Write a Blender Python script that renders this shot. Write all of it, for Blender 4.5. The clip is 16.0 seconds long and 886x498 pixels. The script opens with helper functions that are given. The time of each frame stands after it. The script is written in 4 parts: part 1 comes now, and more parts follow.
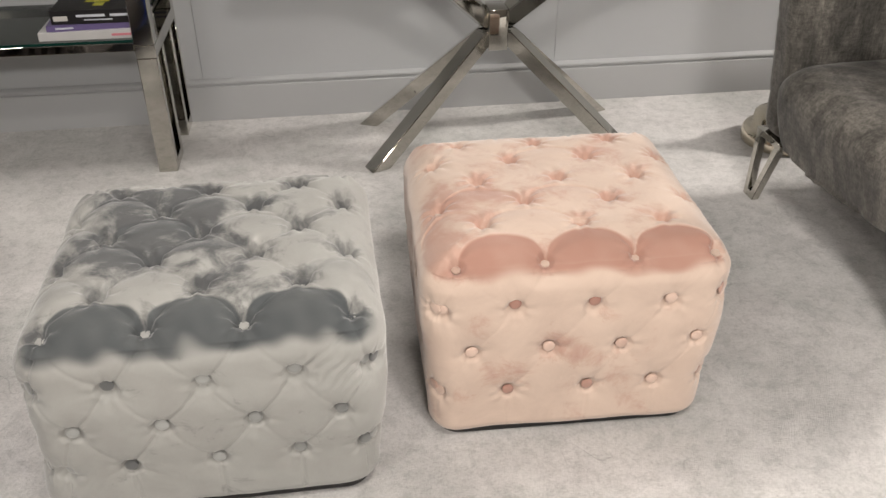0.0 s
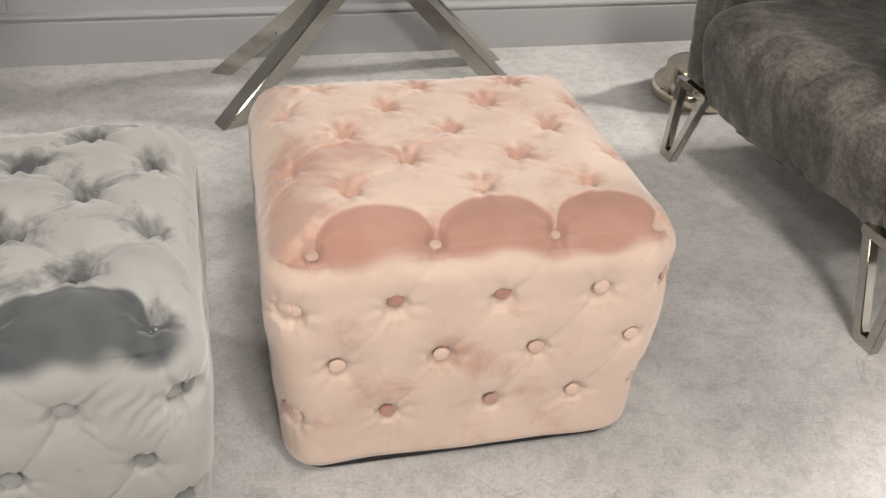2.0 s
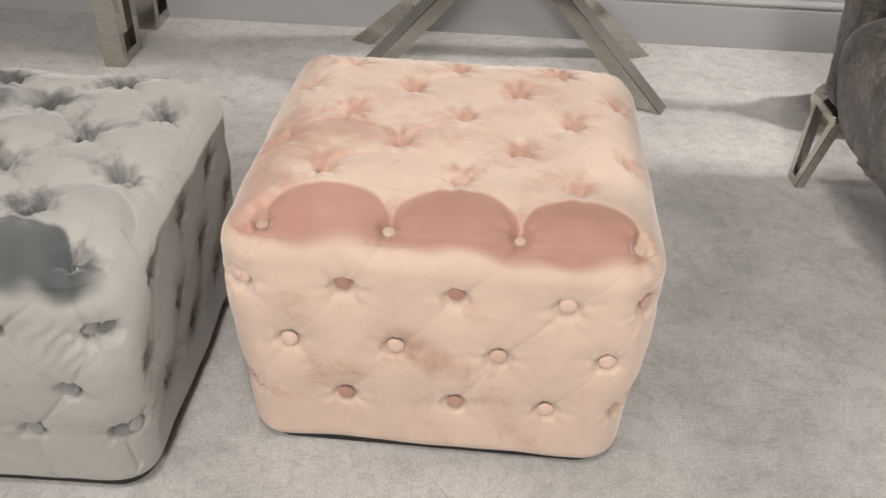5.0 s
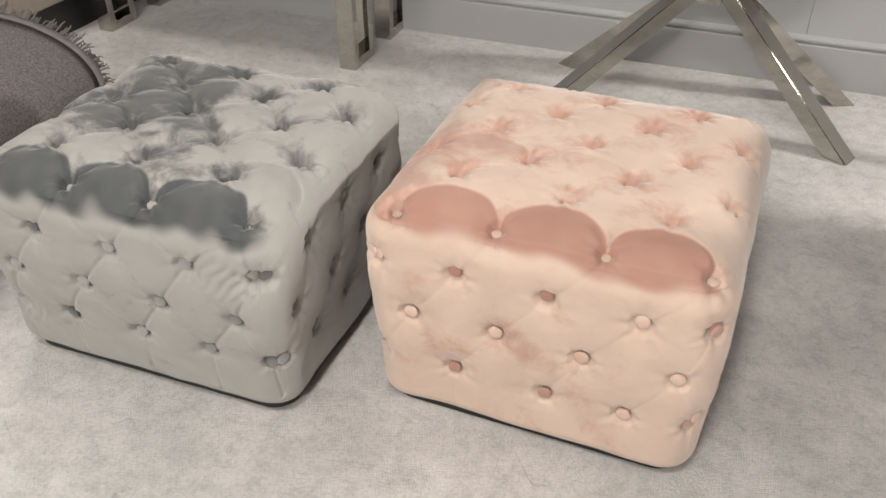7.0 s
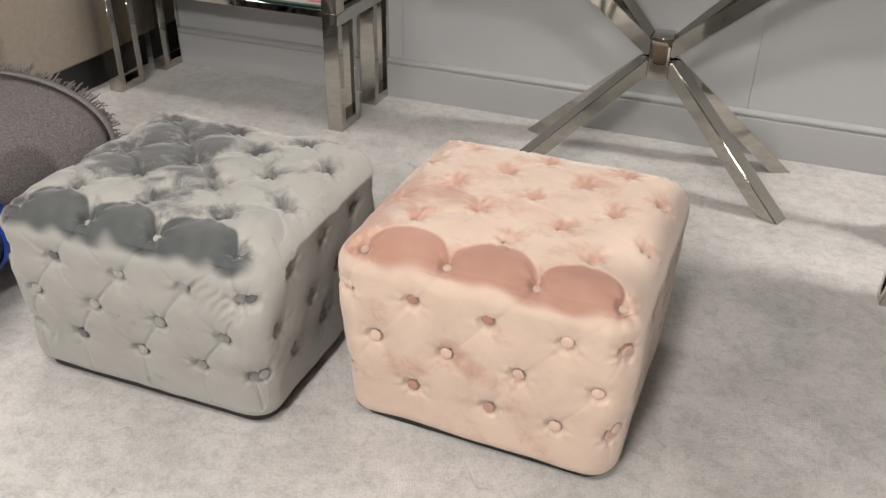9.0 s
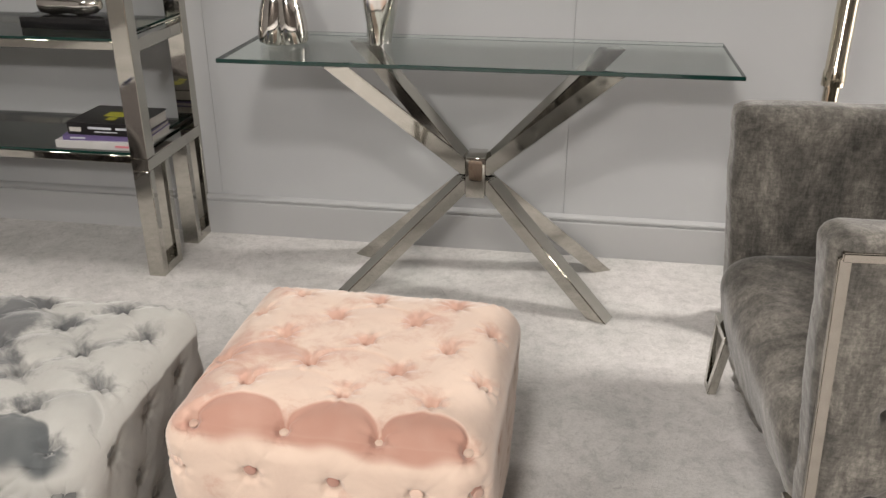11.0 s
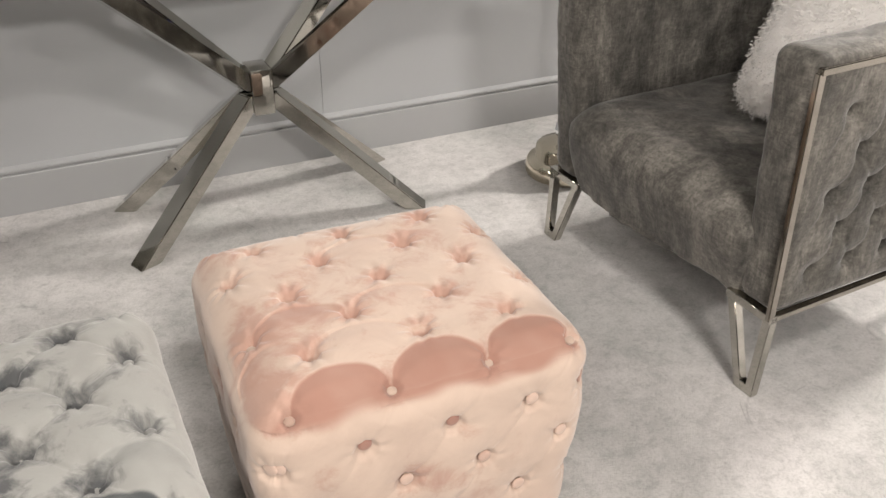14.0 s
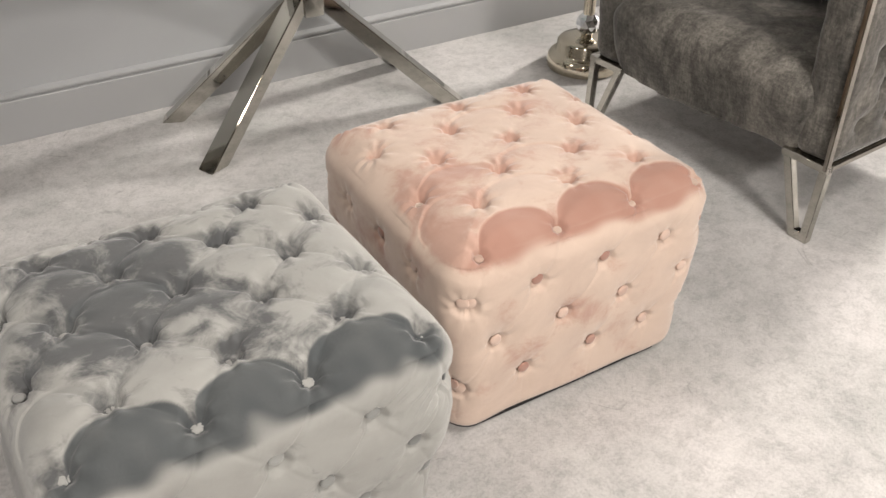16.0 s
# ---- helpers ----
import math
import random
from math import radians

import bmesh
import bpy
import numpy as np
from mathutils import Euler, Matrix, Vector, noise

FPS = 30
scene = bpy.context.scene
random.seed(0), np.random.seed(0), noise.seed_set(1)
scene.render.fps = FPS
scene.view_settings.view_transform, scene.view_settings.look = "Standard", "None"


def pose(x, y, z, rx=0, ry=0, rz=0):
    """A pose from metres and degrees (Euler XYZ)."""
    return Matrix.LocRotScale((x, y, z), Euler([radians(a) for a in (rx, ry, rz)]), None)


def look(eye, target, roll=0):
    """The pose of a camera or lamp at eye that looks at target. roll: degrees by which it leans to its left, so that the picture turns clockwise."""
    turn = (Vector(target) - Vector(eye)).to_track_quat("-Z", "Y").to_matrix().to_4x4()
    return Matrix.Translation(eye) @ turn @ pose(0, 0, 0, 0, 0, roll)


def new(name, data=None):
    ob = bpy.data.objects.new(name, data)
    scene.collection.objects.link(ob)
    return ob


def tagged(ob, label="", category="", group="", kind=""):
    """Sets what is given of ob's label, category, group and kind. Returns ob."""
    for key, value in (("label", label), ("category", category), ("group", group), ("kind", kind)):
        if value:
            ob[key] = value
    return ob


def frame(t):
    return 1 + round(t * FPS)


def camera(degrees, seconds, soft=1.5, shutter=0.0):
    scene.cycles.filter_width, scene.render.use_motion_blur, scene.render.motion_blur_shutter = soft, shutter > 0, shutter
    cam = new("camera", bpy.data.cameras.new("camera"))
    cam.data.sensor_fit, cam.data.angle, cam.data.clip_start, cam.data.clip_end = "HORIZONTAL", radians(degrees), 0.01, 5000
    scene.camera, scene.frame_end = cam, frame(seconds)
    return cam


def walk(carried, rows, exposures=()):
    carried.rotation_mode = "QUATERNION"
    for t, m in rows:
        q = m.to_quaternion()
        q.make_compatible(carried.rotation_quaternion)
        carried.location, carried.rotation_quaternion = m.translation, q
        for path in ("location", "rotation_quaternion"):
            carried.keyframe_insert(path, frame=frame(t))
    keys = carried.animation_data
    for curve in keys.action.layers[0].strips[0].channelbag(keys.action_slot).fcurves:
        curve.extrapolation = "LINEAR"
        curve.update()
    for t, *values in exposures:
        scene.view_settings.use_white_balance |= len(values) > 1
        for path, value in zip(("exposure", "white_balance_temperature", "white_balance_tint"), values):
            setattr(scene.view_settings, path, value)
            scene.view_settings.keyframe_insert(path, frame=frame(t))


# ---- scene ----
# --- the camera's walk -------------------------------------------------
cam = camera(54.4, 16.0)
PATH = [
    (0, (-0.384, -1.243, 1.259), (-0.235, 0.435, 0.182), -0.4),
    (0.5, (-0.381, -1.164, 1.221), (-0.158, 0.502, 0.138), -0.5),
    (1, (-0.385, -1.042, 1.17), (-0.058, 0.593, 0.067), 0.0),
    (1.5, (-0.37, -0.939, 1.115), (0.055, 0.658, -0.011), 2.0),
    (2, (-0.306, -0.883, 1.036), (0.097, 0.716, -0.094), 3.9),
    (2.5, (-0.237, -0.872, 1.006), (0.013, 0.761, -0.122), 3.7),
    (3, (-0.163, -0.868, 0.983), (-0.002, 0.778, -0.141), 3.3),
    (3.5, (-0.109, -0.863, 0.976), (-0.017, 0.787, -0.151), 3.0),
    (6, (0.124, -0.858, 1.092), (-0.21, 0.697, -0.121), 1.1),
    (6.5, (0.163, -0.901, 1.113), (-0.33, 0.622, -0.087), 0.2),
    (7, (0.259, -0.978, 1.136), (-0.385, 0.513, -0.031), -0.5),
    (7.5, (0.351, -1.06, 1.179), (-0.352, 0.441, 0.059), -1.3),
    (8, (0.412, -1.128, 1.205), (-0.337, 0.381, 0.128), -1.3),
    (8.2, (0.404, -1.166, 1.214), (-0.326, 0.36, 0.148), -0.6),
    (10.3, (0.445, -1.165, 1.256), (-0.09, 0.514, 0.311), 0.0),
    (10.5, (0.457, -1.15, 1.275), (-0.033, 0.563, 0.367), -0.0),
    (11, (0.41, -1.095, 1.298), (0.059, 0.685, 0.457), -0.1),
    (11.5, (0.285, -0.983, 1.283), (0.147, 0.819, 0.424), -1.0),
    (12, (0.158, -0.927, 1.294), (0.202, 0.857, 0.391), -1.0),
    (12.5, (0.033, -0.942, 1.294), (0.172, 0.822, 0.362), -1.8),
    (13, (-0.111, -0.966, 1.308), (0.197, 0.752, 0.33), -0.7),
    (13.5, (-0.278, -0.915, 1.291), (0.269, 0.72, 0.277), -0.2),
    (14, (-0.421, -0.931, 1.277), (0.26, 0.632, 0.231), 0.5),
    (14.5, (-0.56, -1.017, 1.278), (0.121, 0.538, 0.222), 1.4),
    (15, (-0.656, -1.027, 1.265), (0.017, 0.523, 0.195), 1.5),
    (15.5, (-0.769, -0.973, 1.242), (-0.031, 0.519, 0.134), -0.2),
    (16, (-0.871, -0.931, 1.232), (-0.053, 0.475, 0.069), 0.5),
]
EXPOSURES = [(0, -0.07), (3.5, -0.12), (6, -0.10), (8, -0.06), (10.5, 0.0), (11, 0.04), (12, -0.04), (14, 0.0), (16, 0.0)]
walk(cam, [(t, look(eye, target, roll)) for t, eye, target, roll in PATH], EXPOSURES)
# --- world and large lights --------------------------------------------
world = bpy.data.worlds.new("world")
scene.world = world
world.use_nodes = True
world.node_tree.nodes["Background"].inputs["Color"].default_value = (0.5, 0.5, 0.5, 1)
world.node_tree.nodes["Background"].inputs["Strength"].default_value = 0.012

CEILING = 2.70
# all out of view: two follow cast shadows, the last three are added fill
PANELS = [(5.6, 1.29, 800, 0.60), (0.10, -1.2, 40, 0.30), (0.0, -3.6, 200, 0.60), (-1.7, -2.0, 38, 0.60), (-1.7, 0.9, 22, 0.4)]
for px, py, watts, across in PANELS:
    lamp = bpy.data.lights.new("assumed_panel_light", "AREA")
    lamp.shape, lamp.size, lamp.size_y = "RECTANGLE", across, across
    lamp.energy, lamp.color = watts, (1.0, 0.938, 0.875)
    new("assumed_panel_light", lamp).matrix_world = pose(px, py, CEILING - 0.035)


# --- materials ----------------------------------------------------------
def mat(name):
    m = bpy.data.materials.new(name)
    m.use_nodes = True
    nt = m.node_tree
    return m, nt, nt.nodes["Principled BSDF"]


def node(nt, kind, **values):
    n = nt.nodes.new(kind)
    for key, value in values.items():
        n.inputs[key.replace("_", " ")].default_value = value
    return n


def coords(nt):
    return nt.nodes.new("ShaderNodeTexCoord").outputs["Object"]


def noise_tex(nt, scale, detail=4.0, rough=0.6, distort=0.0, vec=None):
    n = node(nt, "ShaderNodeTexNoise", Scale=scale, Detail=detail, Roughness=rough, Distortion=distort)
    nt.links.new(vec if vec else coords(nt), n.inputs["Vector"])
    return n.outputs["Fac"]


def ramp(nt, fac, stops):
    r = nt.nodes.new("ShaderNodeValToRGB")
    e = r.color_ramp.elements
    while len(e) < len(stops):
        e.new(0.5)
    for item, (at, col) in zip(e, stops):
        item.position, item.color = at, (*col, 1)
    nt.links.new(fac, r.inputs["Fac"])
    return r.outputs["Color"]


def mix(nt, fac, a, b, kind="MIX"):
    m = nt.nodes.new("ShaderNodeMix")
    m.data_type, m.blend_type = "RGBA", kind
    for sock, value in ((m.inputs["Factor"], fac), (m.inputs[6], a), (m.inputs[7], b)):
        if hasattr(value, "is_linked"):
            nt.links.new(value, sock)
        else:
            sock.default_value = value if isinstance(value, float) else (*value, 1)
    return m.outputs[2]


def calc(nt, kind, a, b):
    m = nt.nodes.new("ShaderNodeMath")
    m.operation, m.use_clamp = kind, True
    for sock, value in ((m.inputs[0], a), (m.inputs[1], b)):
        if hasattr(value, "is_linked"):
            nt.links.new(value, sock)
        else:
            sock.default_value = value
    return m.outputs[0]


def bump(nt, bsdf, height, strength, distance):
    b = node(nt, "ShaderNodeBump", Strength=strength, Distance=distance)
    nt.links.new(height, b.inputs["Height"])
    nt.links.new(b.outputs["Normal"], bsdf.inputs["Normal"])


def plain(name, colour, rough=0.5, metal=0.0, grain=0.06, scale=30.0):
    m, nt, p = mat(name)
    c = mix(nt, noise_tex(nt, scale), tuple(v * (1 - grain) for v in colour), tuple(min(1, v * (1 + grain)) for v in colour))
    nt.links.new(c, p.inputs["Base Color"])
    p.inputs["Roughness"].default_value, p.inputs["Metallic"].default_value = rough, metal
    return m


def carpet_mat():
    m, nt, p = mat("pale_carpet")
    big = ramp(nt, noise_tex(nt, 2.2, 6, 0.62, 0.6), [(0.34, (0.50, 0.494, 0.478)), (0.62, (0.635, 0.612, 0.60))])
    stain = ramp(nt, noise_tex(nt, 4.5, 9, 0.80, 0.4), [(0.38, (0.60, 0.605, 0.60)), (0.55, (1, 1, 1))])
    c = mix(nt, 0.40, big, stain, "MULTIPLY")
    clump = ramp(nt, noise_tex(nt, 24.0, 9, 0.85, 0.3), [(0.40, (0.46, 0.465, 0.46)), (0.53, (1, 1, 1))])
    c = mix(nt, 0.38, c, clump, "MULTIPLY")
    speck = ramp(nt, noise_tex(nt, 150.0, 4, 0.8), [(0.34, (0.62, 0.62, 0.62)), (0.55, (1.0, 1.0, 1.0))])
    c = mix(nt, 0.5, c, speck, "MULTIPLY")
    marks = ramp(nt, noise_tex(nt, 26.0, 3, 0.5, 2.5), [(0.26, (0.62, 0.62, 0.61)), (0.30, (1, 1, 1))])
    c = mix(nt, 0.3, c, marks, "MULTIPLY")
    scuff = ramp(nt, noise_tex(nt, 3.4, 2, 0.5, 0.9), [(0.488, (1, 1, 1)), (0.496, (0.45, 0.45, 0.45)), (0.500, (1, 1, 1))])
    some = ramp(nt, noise_tex(nt, 7.0, 3, 0.6), [(0.55, (0, 0, 0)), (0.62, (0.5, 0.5, 0.5))])
    c = mix(nt, some, c, mix(nt, 1.0, c, scuff, "MULTIPLY"))
    nt.links.new(c, p.inputs["Base Color"])
    p.inputs["Roughness"].default_value = 0.97
    p.inputs["Specular IOR Level"].default_value = 0.1
    p.inputs["Sheen Weight"].default_value = 0.15
    bump(nt, p, noise_tex(nt, 230.0, 3, 0.8), 0.7, 0.004)
    return m


def wall_mat():
    m, nt, p = mat("grey_wall_paint")
    c = mix(nt, noise_tex(nt, 1.7, 5, 0.6), (0.415, 0.426, 0.438), (0.46, 0.471, 0.484))
    nt.links.new(c, p.inputs["Base Color"])
    p.inputs["Roughness"].default_value = 0.42
    bump(nt, p, noise_tex(nt, 70.0, 2), 0.05, 0.001)
    return m


def chrome_mat():
    m, nt, p = mat("polished_steel")
    c = mix(nt, noise_tex(nt, 9.0, 4), (0.46, 0.445, 0.405), (0.54, 0.52, 0.475))
    nt.links.new(c, p.inputs["Base Color"])
    p.inputs["Metallic"].default_value = 1.0
    r = ramp(nt, noise_tex(nt, 26.0, 5, 0.7), [(0.3, (0.03, 0.03, 0.03)), (0.75, (0.08, 0.08, 0.08))])
    nt.links.new(r, p.inputs["Roughness"])
    return m


def velvet_mat(name, pale, mid, dark, sheen, streaks):
    """Short pile: where it is brushed against the nap, its darker sheen is put into the colour ("nap" and "brush" set
    how much).
    """
    m, nt, p = mat(name)
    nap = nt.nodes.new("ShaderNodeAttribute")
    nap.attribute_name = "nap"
    brush = nt.nodes.new("ShaderNodeAttribute")
    brush.attribute_name = "brush"
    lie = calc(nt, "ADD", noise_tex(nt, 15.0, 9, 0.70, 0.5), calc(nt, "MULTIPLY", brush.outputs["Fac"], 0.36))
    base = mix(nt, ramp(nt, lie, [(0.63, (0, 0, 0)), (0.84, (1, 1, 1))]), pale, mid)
    streak = ramp(nt, noise_tex(nt, 10.0, 8, 0.68, 0.6), [(0.38, (0.75, 0.71, 0.705)), (0.58, (1, 1, 1))])
    base = mix(nt, streaks, base, streak, "MULTIPLY")
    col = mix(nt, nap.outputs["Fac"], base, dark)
    nt.links.new(col, p.inputs["Base Color"])
    p.inputs["Roughness"].default_value = 0.9
    p.inputs["Specular IOR Level"].default_value = 0.15
    p.inputs["Sheen Weight"].default_value = sheen
    p.inputs["Sheen Roughness"].default_value = 0.42
    bump(nt, p, noise_tex(nt, 42.0, 8, 0.72, 0.8), 0.30, 0.003)
    return m


def crushed_mat():
    m, nt, p = mat("crushed_grey_velvet")
    tex = nt.nodes.new("ShaderNodeTexCoord")
    mp = nt.nodes.new("ShaderNodeMapping")
    mp.inputs["Scale"].default_value = (1.0, 1.0, 0.45)
    nt.links.new(tex.outputs["Object"], mp.inputs["Vector"])
    v = mp.outputs["Vector"]
    big = ramp(nt, noise_tex(nt, 8.0, 10, 0.74, 0.4, v), [(0.37, (0.076, 0.072, 0.065)), (0.50, (0.163, 0.152, 0.135)), (0.62, (0.295, 0.275, 0.245))])
    c = big
    for stretch in ((1.0, 1.0, 0.14), (0.22, 0.22, 1.0)):
        thread = nt.nodes.new("ShaderNodeMapping")
        thread.inputs["Scale"].default_value = stretch
        nt.links.new(tex.outputs["Object"], thread.inputs["Vector"])
        weave = ramp(nt, noise_tex(nt, 190.0, 4, 0.7, 0.2, thread.outputs["Vector"]), [(0.36, (0.50, 0.50, 0.50)), (0.60, (1, 1, 1))])
        c = mix(nt, 0.55, c, weave, "MULTIPLY")
    speck = ramp(nt, noise_tex(nt, 70.0, 6, 0.85, 0.2), [(0.38, (0.45, 0.45, 0.45)), (0.56, (1, 1, 1))])
    c = mix(nt, 0.7, c, speck, "MULTIPLY")
    nt.links.new(c, p.inputs["Base Color"])
    p.inputs["Roughness"].default_value = 0.8
    p.inputs["Specular IOR Level"].default_value = 0.2
    p.inputs["Sheen Weight"].default_value = 0.35
    p.inputs["Sheen Roughness"].default_value = 0.4
    bump(nt, p, noise_tex(nt, 45.0, 6, 0.75, 0.6, v), 0.35, 0.003)
    return m


def glass_mat(name, tint, gloss_rough=0.0):
    """Thin clear pane: light passes straight through with a tint, with a mirror-like sheen by Fresnel."""
    m = bpy.data.materials.new(name)
    m.use_nodes = True
    nt = m.node_tree
    nt.nodes.clear()
    out = nt.nodes.new("ShaderNodeOutputMaterial")
    clear = nt.nodes.new("ShaderNodeBsdfTransparent")
    clear.inputs["Color"].default_value = (*tint, 1)
    gloss = nt.nodes.new("ShaderNodeBsdfGlossy")
    gloss.inputs["Roughness"].default_value = gloss_rough
    fres = node(nt, "ShaderNodeFresnel", IOR=1.45)
    ms = nt.nodes.new("ShaderNodeMixShader")
    nt.links.new(fres.outputs["Fac"], ms.inputs["Fac"])
    nt.links.new(clear.outputs["BSDF"], ms.inputs[1])
    nt.links.new(gloss.outputs["BSDF"], ms.inputs[2])
    nt.links.new(ms.outputs["Shader"], out.inputs["Surface"])
    return m


def felt_mat():
    m, nt, p = mat("grey_felt_backing")
    c = ramp(nt, noise_tex(nt, 190.0, 4, 0.8), [(0.32, (0.0413, 0.0353, 0.036)), (0.48, (0.112, 0.0998, 0.0998)), (0.60, (0.15, 0.135, 0.135)), (0.72, (0.255, 0.24, 0.232))])
    nt.links.new(c, p.inputs["Base Color"])
    p.inputs["Roughness"].default_value = 0.95
    bump(nt, p, noise_tex(nt, 120.0, 4, 0.8), 0.4, 0.002)
    return m


def button_mat(name, pale, dark):
    m, nt, p = mat(name)
    info = nt.nodes.new("ShaderNodeObjectInfo")
    nt.links.new(ramp(nt, info.outputs["Random"], [(0.25, pale), (0.95, dark)]), p.inputs["Base Color"])
    p.inputs["Roughness"].default_value = 0.85
    p.inputs["Specular IOR Level"].default_value = 0.2
    p.inputs["Sheen Weight"].default_value = 0.4
    bump(nt, p, noise_tex(nt, 300.0, 3), 0.2, 0.001)
    return m


CARPET, WALL, CHROME = carpet_mat(), wall_mat(), chrome_mat()
SKIRT = plain("grey_satin_skirting", (0.408, 0.413, 0.420), 0.35, 0, 0.03, 3)
# the ceiling is out of view; darkened so that it bounces less light
CEIL = plain("dim_unseen_ceiling", (0.225, 0.217, 0.21), 0.9, 0, 0.03, 4)
# side walls, also unseen, kept dim to hold back fill
SIDE_WALL = plain("dim_unseen_side_wall", (0.17, 0.162, 0.155), 0.7, 0, 0.15, 1.4)
# unseen wall behind the camera, dark so that the steel mirrors something dark
FAR_WALL = plain("dark_reflected_wall", (0.045, 0.037, 0.032), 0.8, 0, 0.25, 1.6)
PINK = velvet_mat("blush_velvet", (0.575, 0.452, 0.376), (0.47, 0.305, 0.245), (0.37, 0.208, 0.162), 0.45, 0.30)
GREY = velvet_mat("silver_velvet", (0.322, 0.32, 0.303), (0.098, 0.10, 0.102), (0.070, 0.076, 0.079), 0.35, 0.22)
PINK_BUTTON = button_mat("blush_button", (0.58, 0.43, 0.355), (0.33, 0.18, 0.14))
PINK_TOP_BUTTON = button_mat("blush_top_button", (0.50, 0.39, 0.32), (0.44, 0.31, 0.25))
GREY_TOP_BUTTON = button_mat("silver_top_button", (0.33, 0.327, 0.31), (0.22, 0.218, 0.21))
GREY_BUTTON = button_mat("silver_button", (0.28, 0.283, 0.272), (0.085, 0.087, 0.087))
CRUSHED = crushed_mat()
# trim is steel too; brown reflections are put into its darker colour
TRIM = plain("steel_darkened_reflection", (0.33, 0.305, 0.27), 0.07, 1.0, 0.08, 12)
BLACK = plain("black_base", (0.012, 0.011, 0.011), 0.6)
GLOSS_BLACK = plain("black_gloss_plinth", (0.012, 0.012, 0.013), 0.18)
GLASS = glass_mat("clear_glass", (0.885, 0.955, 0.925))
GLASS_EDGE = plain("green_glass_edge", (0.006, 0.032, 0.026), 0.08)
SMOKED = glass_mat("smoked_glass", (0.32, 0.35, 0.325))


def clear_mat():
    m = bpy.data.materials.new("clear_underside")
    m.use_nodes = True
    nt = m.node_tree
    nt.nodes.clear()
    out = nt.nodes.new("ShaderNodeOutputMaterial")
    c = nt.nodes.new("ShaderNodeBsdfTransparent")
    c.inputs["Color"].default_value = (0.99, 1.0, 0.995, 1)
    nt.links.new(c.outputs["BSDF"], out.inputs["Surface"])
    return m


CLEAR = clear_mat()
BEIGE = plain("beige_upholstery", (0.24, 0.206, 0.173), 0.9, 0, 0.18, 40)
FELT = felt_mat()
FRINGE = plain("grey_wool_fringe", (0.143, 0.131, 0.128), 0.95, 0, 0.3, 60)
BLUE = plain("blue_wrap", (0.009, 0.0562, 0.413), 0.3)
WHITE_PRINT = plain("white_print", (0.562, 0.585, 0.637), 0.5)
PAPER = plain("paper_edge", (0.54, 0.525, 0.495), 0.85, 0, 0.08, 200)
COVER_BLACK = plain("black_cover", (0.014, 0.013, 0.014), 0.3)
COVER_PURPLE = plain("purple_cover", (0.128, 0.0975, 0.225), 0.35)
COVER_WHITE = plain("white_cover", (0.525, 0.517, 0.51), 0.4)
YELLOW = plain("yellow_print", (0.465, 0.45, 0.045), 0.4)
PINK_PRINT = plain("pink_print", (0.60, 0.20, 0.24), 0.4)
DIFFUSER = plain("light_diffuser", (0.85, 0.85, 0.83), 0.5)
CRYSTAL = plain("crystal_facets", (0.85, 0.86, 0.88), 0.03, 1.0, 0.1, 80)
LAMP_METAL = plain("champagne_chrome", (0.66, 0.60, 0.49), 0.12, 1.0, 0.06, 8)


def fur_mat():
    m, nt, p = mat("white_shaggy_fur")
    c = mix(nt, noise_tex(nt, 40.0, 4), (0.74, 0.71, 0.68), (0.88, 0.86, 0.84))
    nt.links.new(c, p.inputs["Base Color"])
    p.inputs["Roughness"].default_value = 0.6
    p.inputs["Sheen Weight"].default_value = 0.4
    bump(nt, p, noise_tex(nt, 160.0, 5, 0.8), 0.6, 0.004)
    return m


FUR = fur_mat()


# --- mesh helpers ---------------------------------------------------------
def finish(bm, smooth=True, angle=40):
    bmesh.ops.recalc_face_normals(bm, faces=bm.faces)
    for f in bm.faces:
        f.smooth = smooth
    if smooth:
        for e in bm.edges:
            if len(e.link_faces) == 2 and e.calc_face_angle(0) > radians(angle):
                e.smooth = False


def part(name, bm, material, parent=None, label="", smooth=True, angle=40):
    finish(bm, smooth, angle)
    me = bpy.data.meshes.new(name)
    bm.to_mesh(me)
    bm.free()
    for m in material if isinstance(material, (list, tuple)) else [material]:
        me.materials.append(m)
    ob = new(name, me)
    ob.parent = parent
    if label:
        tagged(ob, label)
    return ob


def thing(name, label, category, m=None, group="", kind=""):
    ob = new(name)
    ob.empty_display_size = 0.05
    if m is not None:
        ob.matrix_world = m
    return tagged(ob, label, category, group, kind)


def add_box(bm, lo, hi, bevel=0.0, segments=2, m=None):
    """An axis-aligned box from lo to hi with softened edges, then moved by m."""
    r = bmesh.ops.create_cube(bm, size=1.0)
    vs = r["verts"]
    for v in vs:
        v.co = Vector([(a + b) / 2 + c * (b - a) for a, b, c in zip(lo, hi, v.co)])
    if bevel:
        es = list({e for v in vs for e in v.link_edges})
        out = bmesh.ops.bevel(bm, geom=es, offset=bevel, segments=segments, affect="EDGES", profile=0.5)
        vs = list({v for f in out["faces"] for v in f.verts} | {v for v in vs if v.is_valid})
    if m is not None:
        bmesh.ops.transform(bm, matrix=m, verts=vs)
    return vs


def box(lo, hi, bevel=0.0, segments=2, m=None):
    bm = bmesh.new()
    add_box(bm, lo, hi, bevel, segments, m)
    return bm


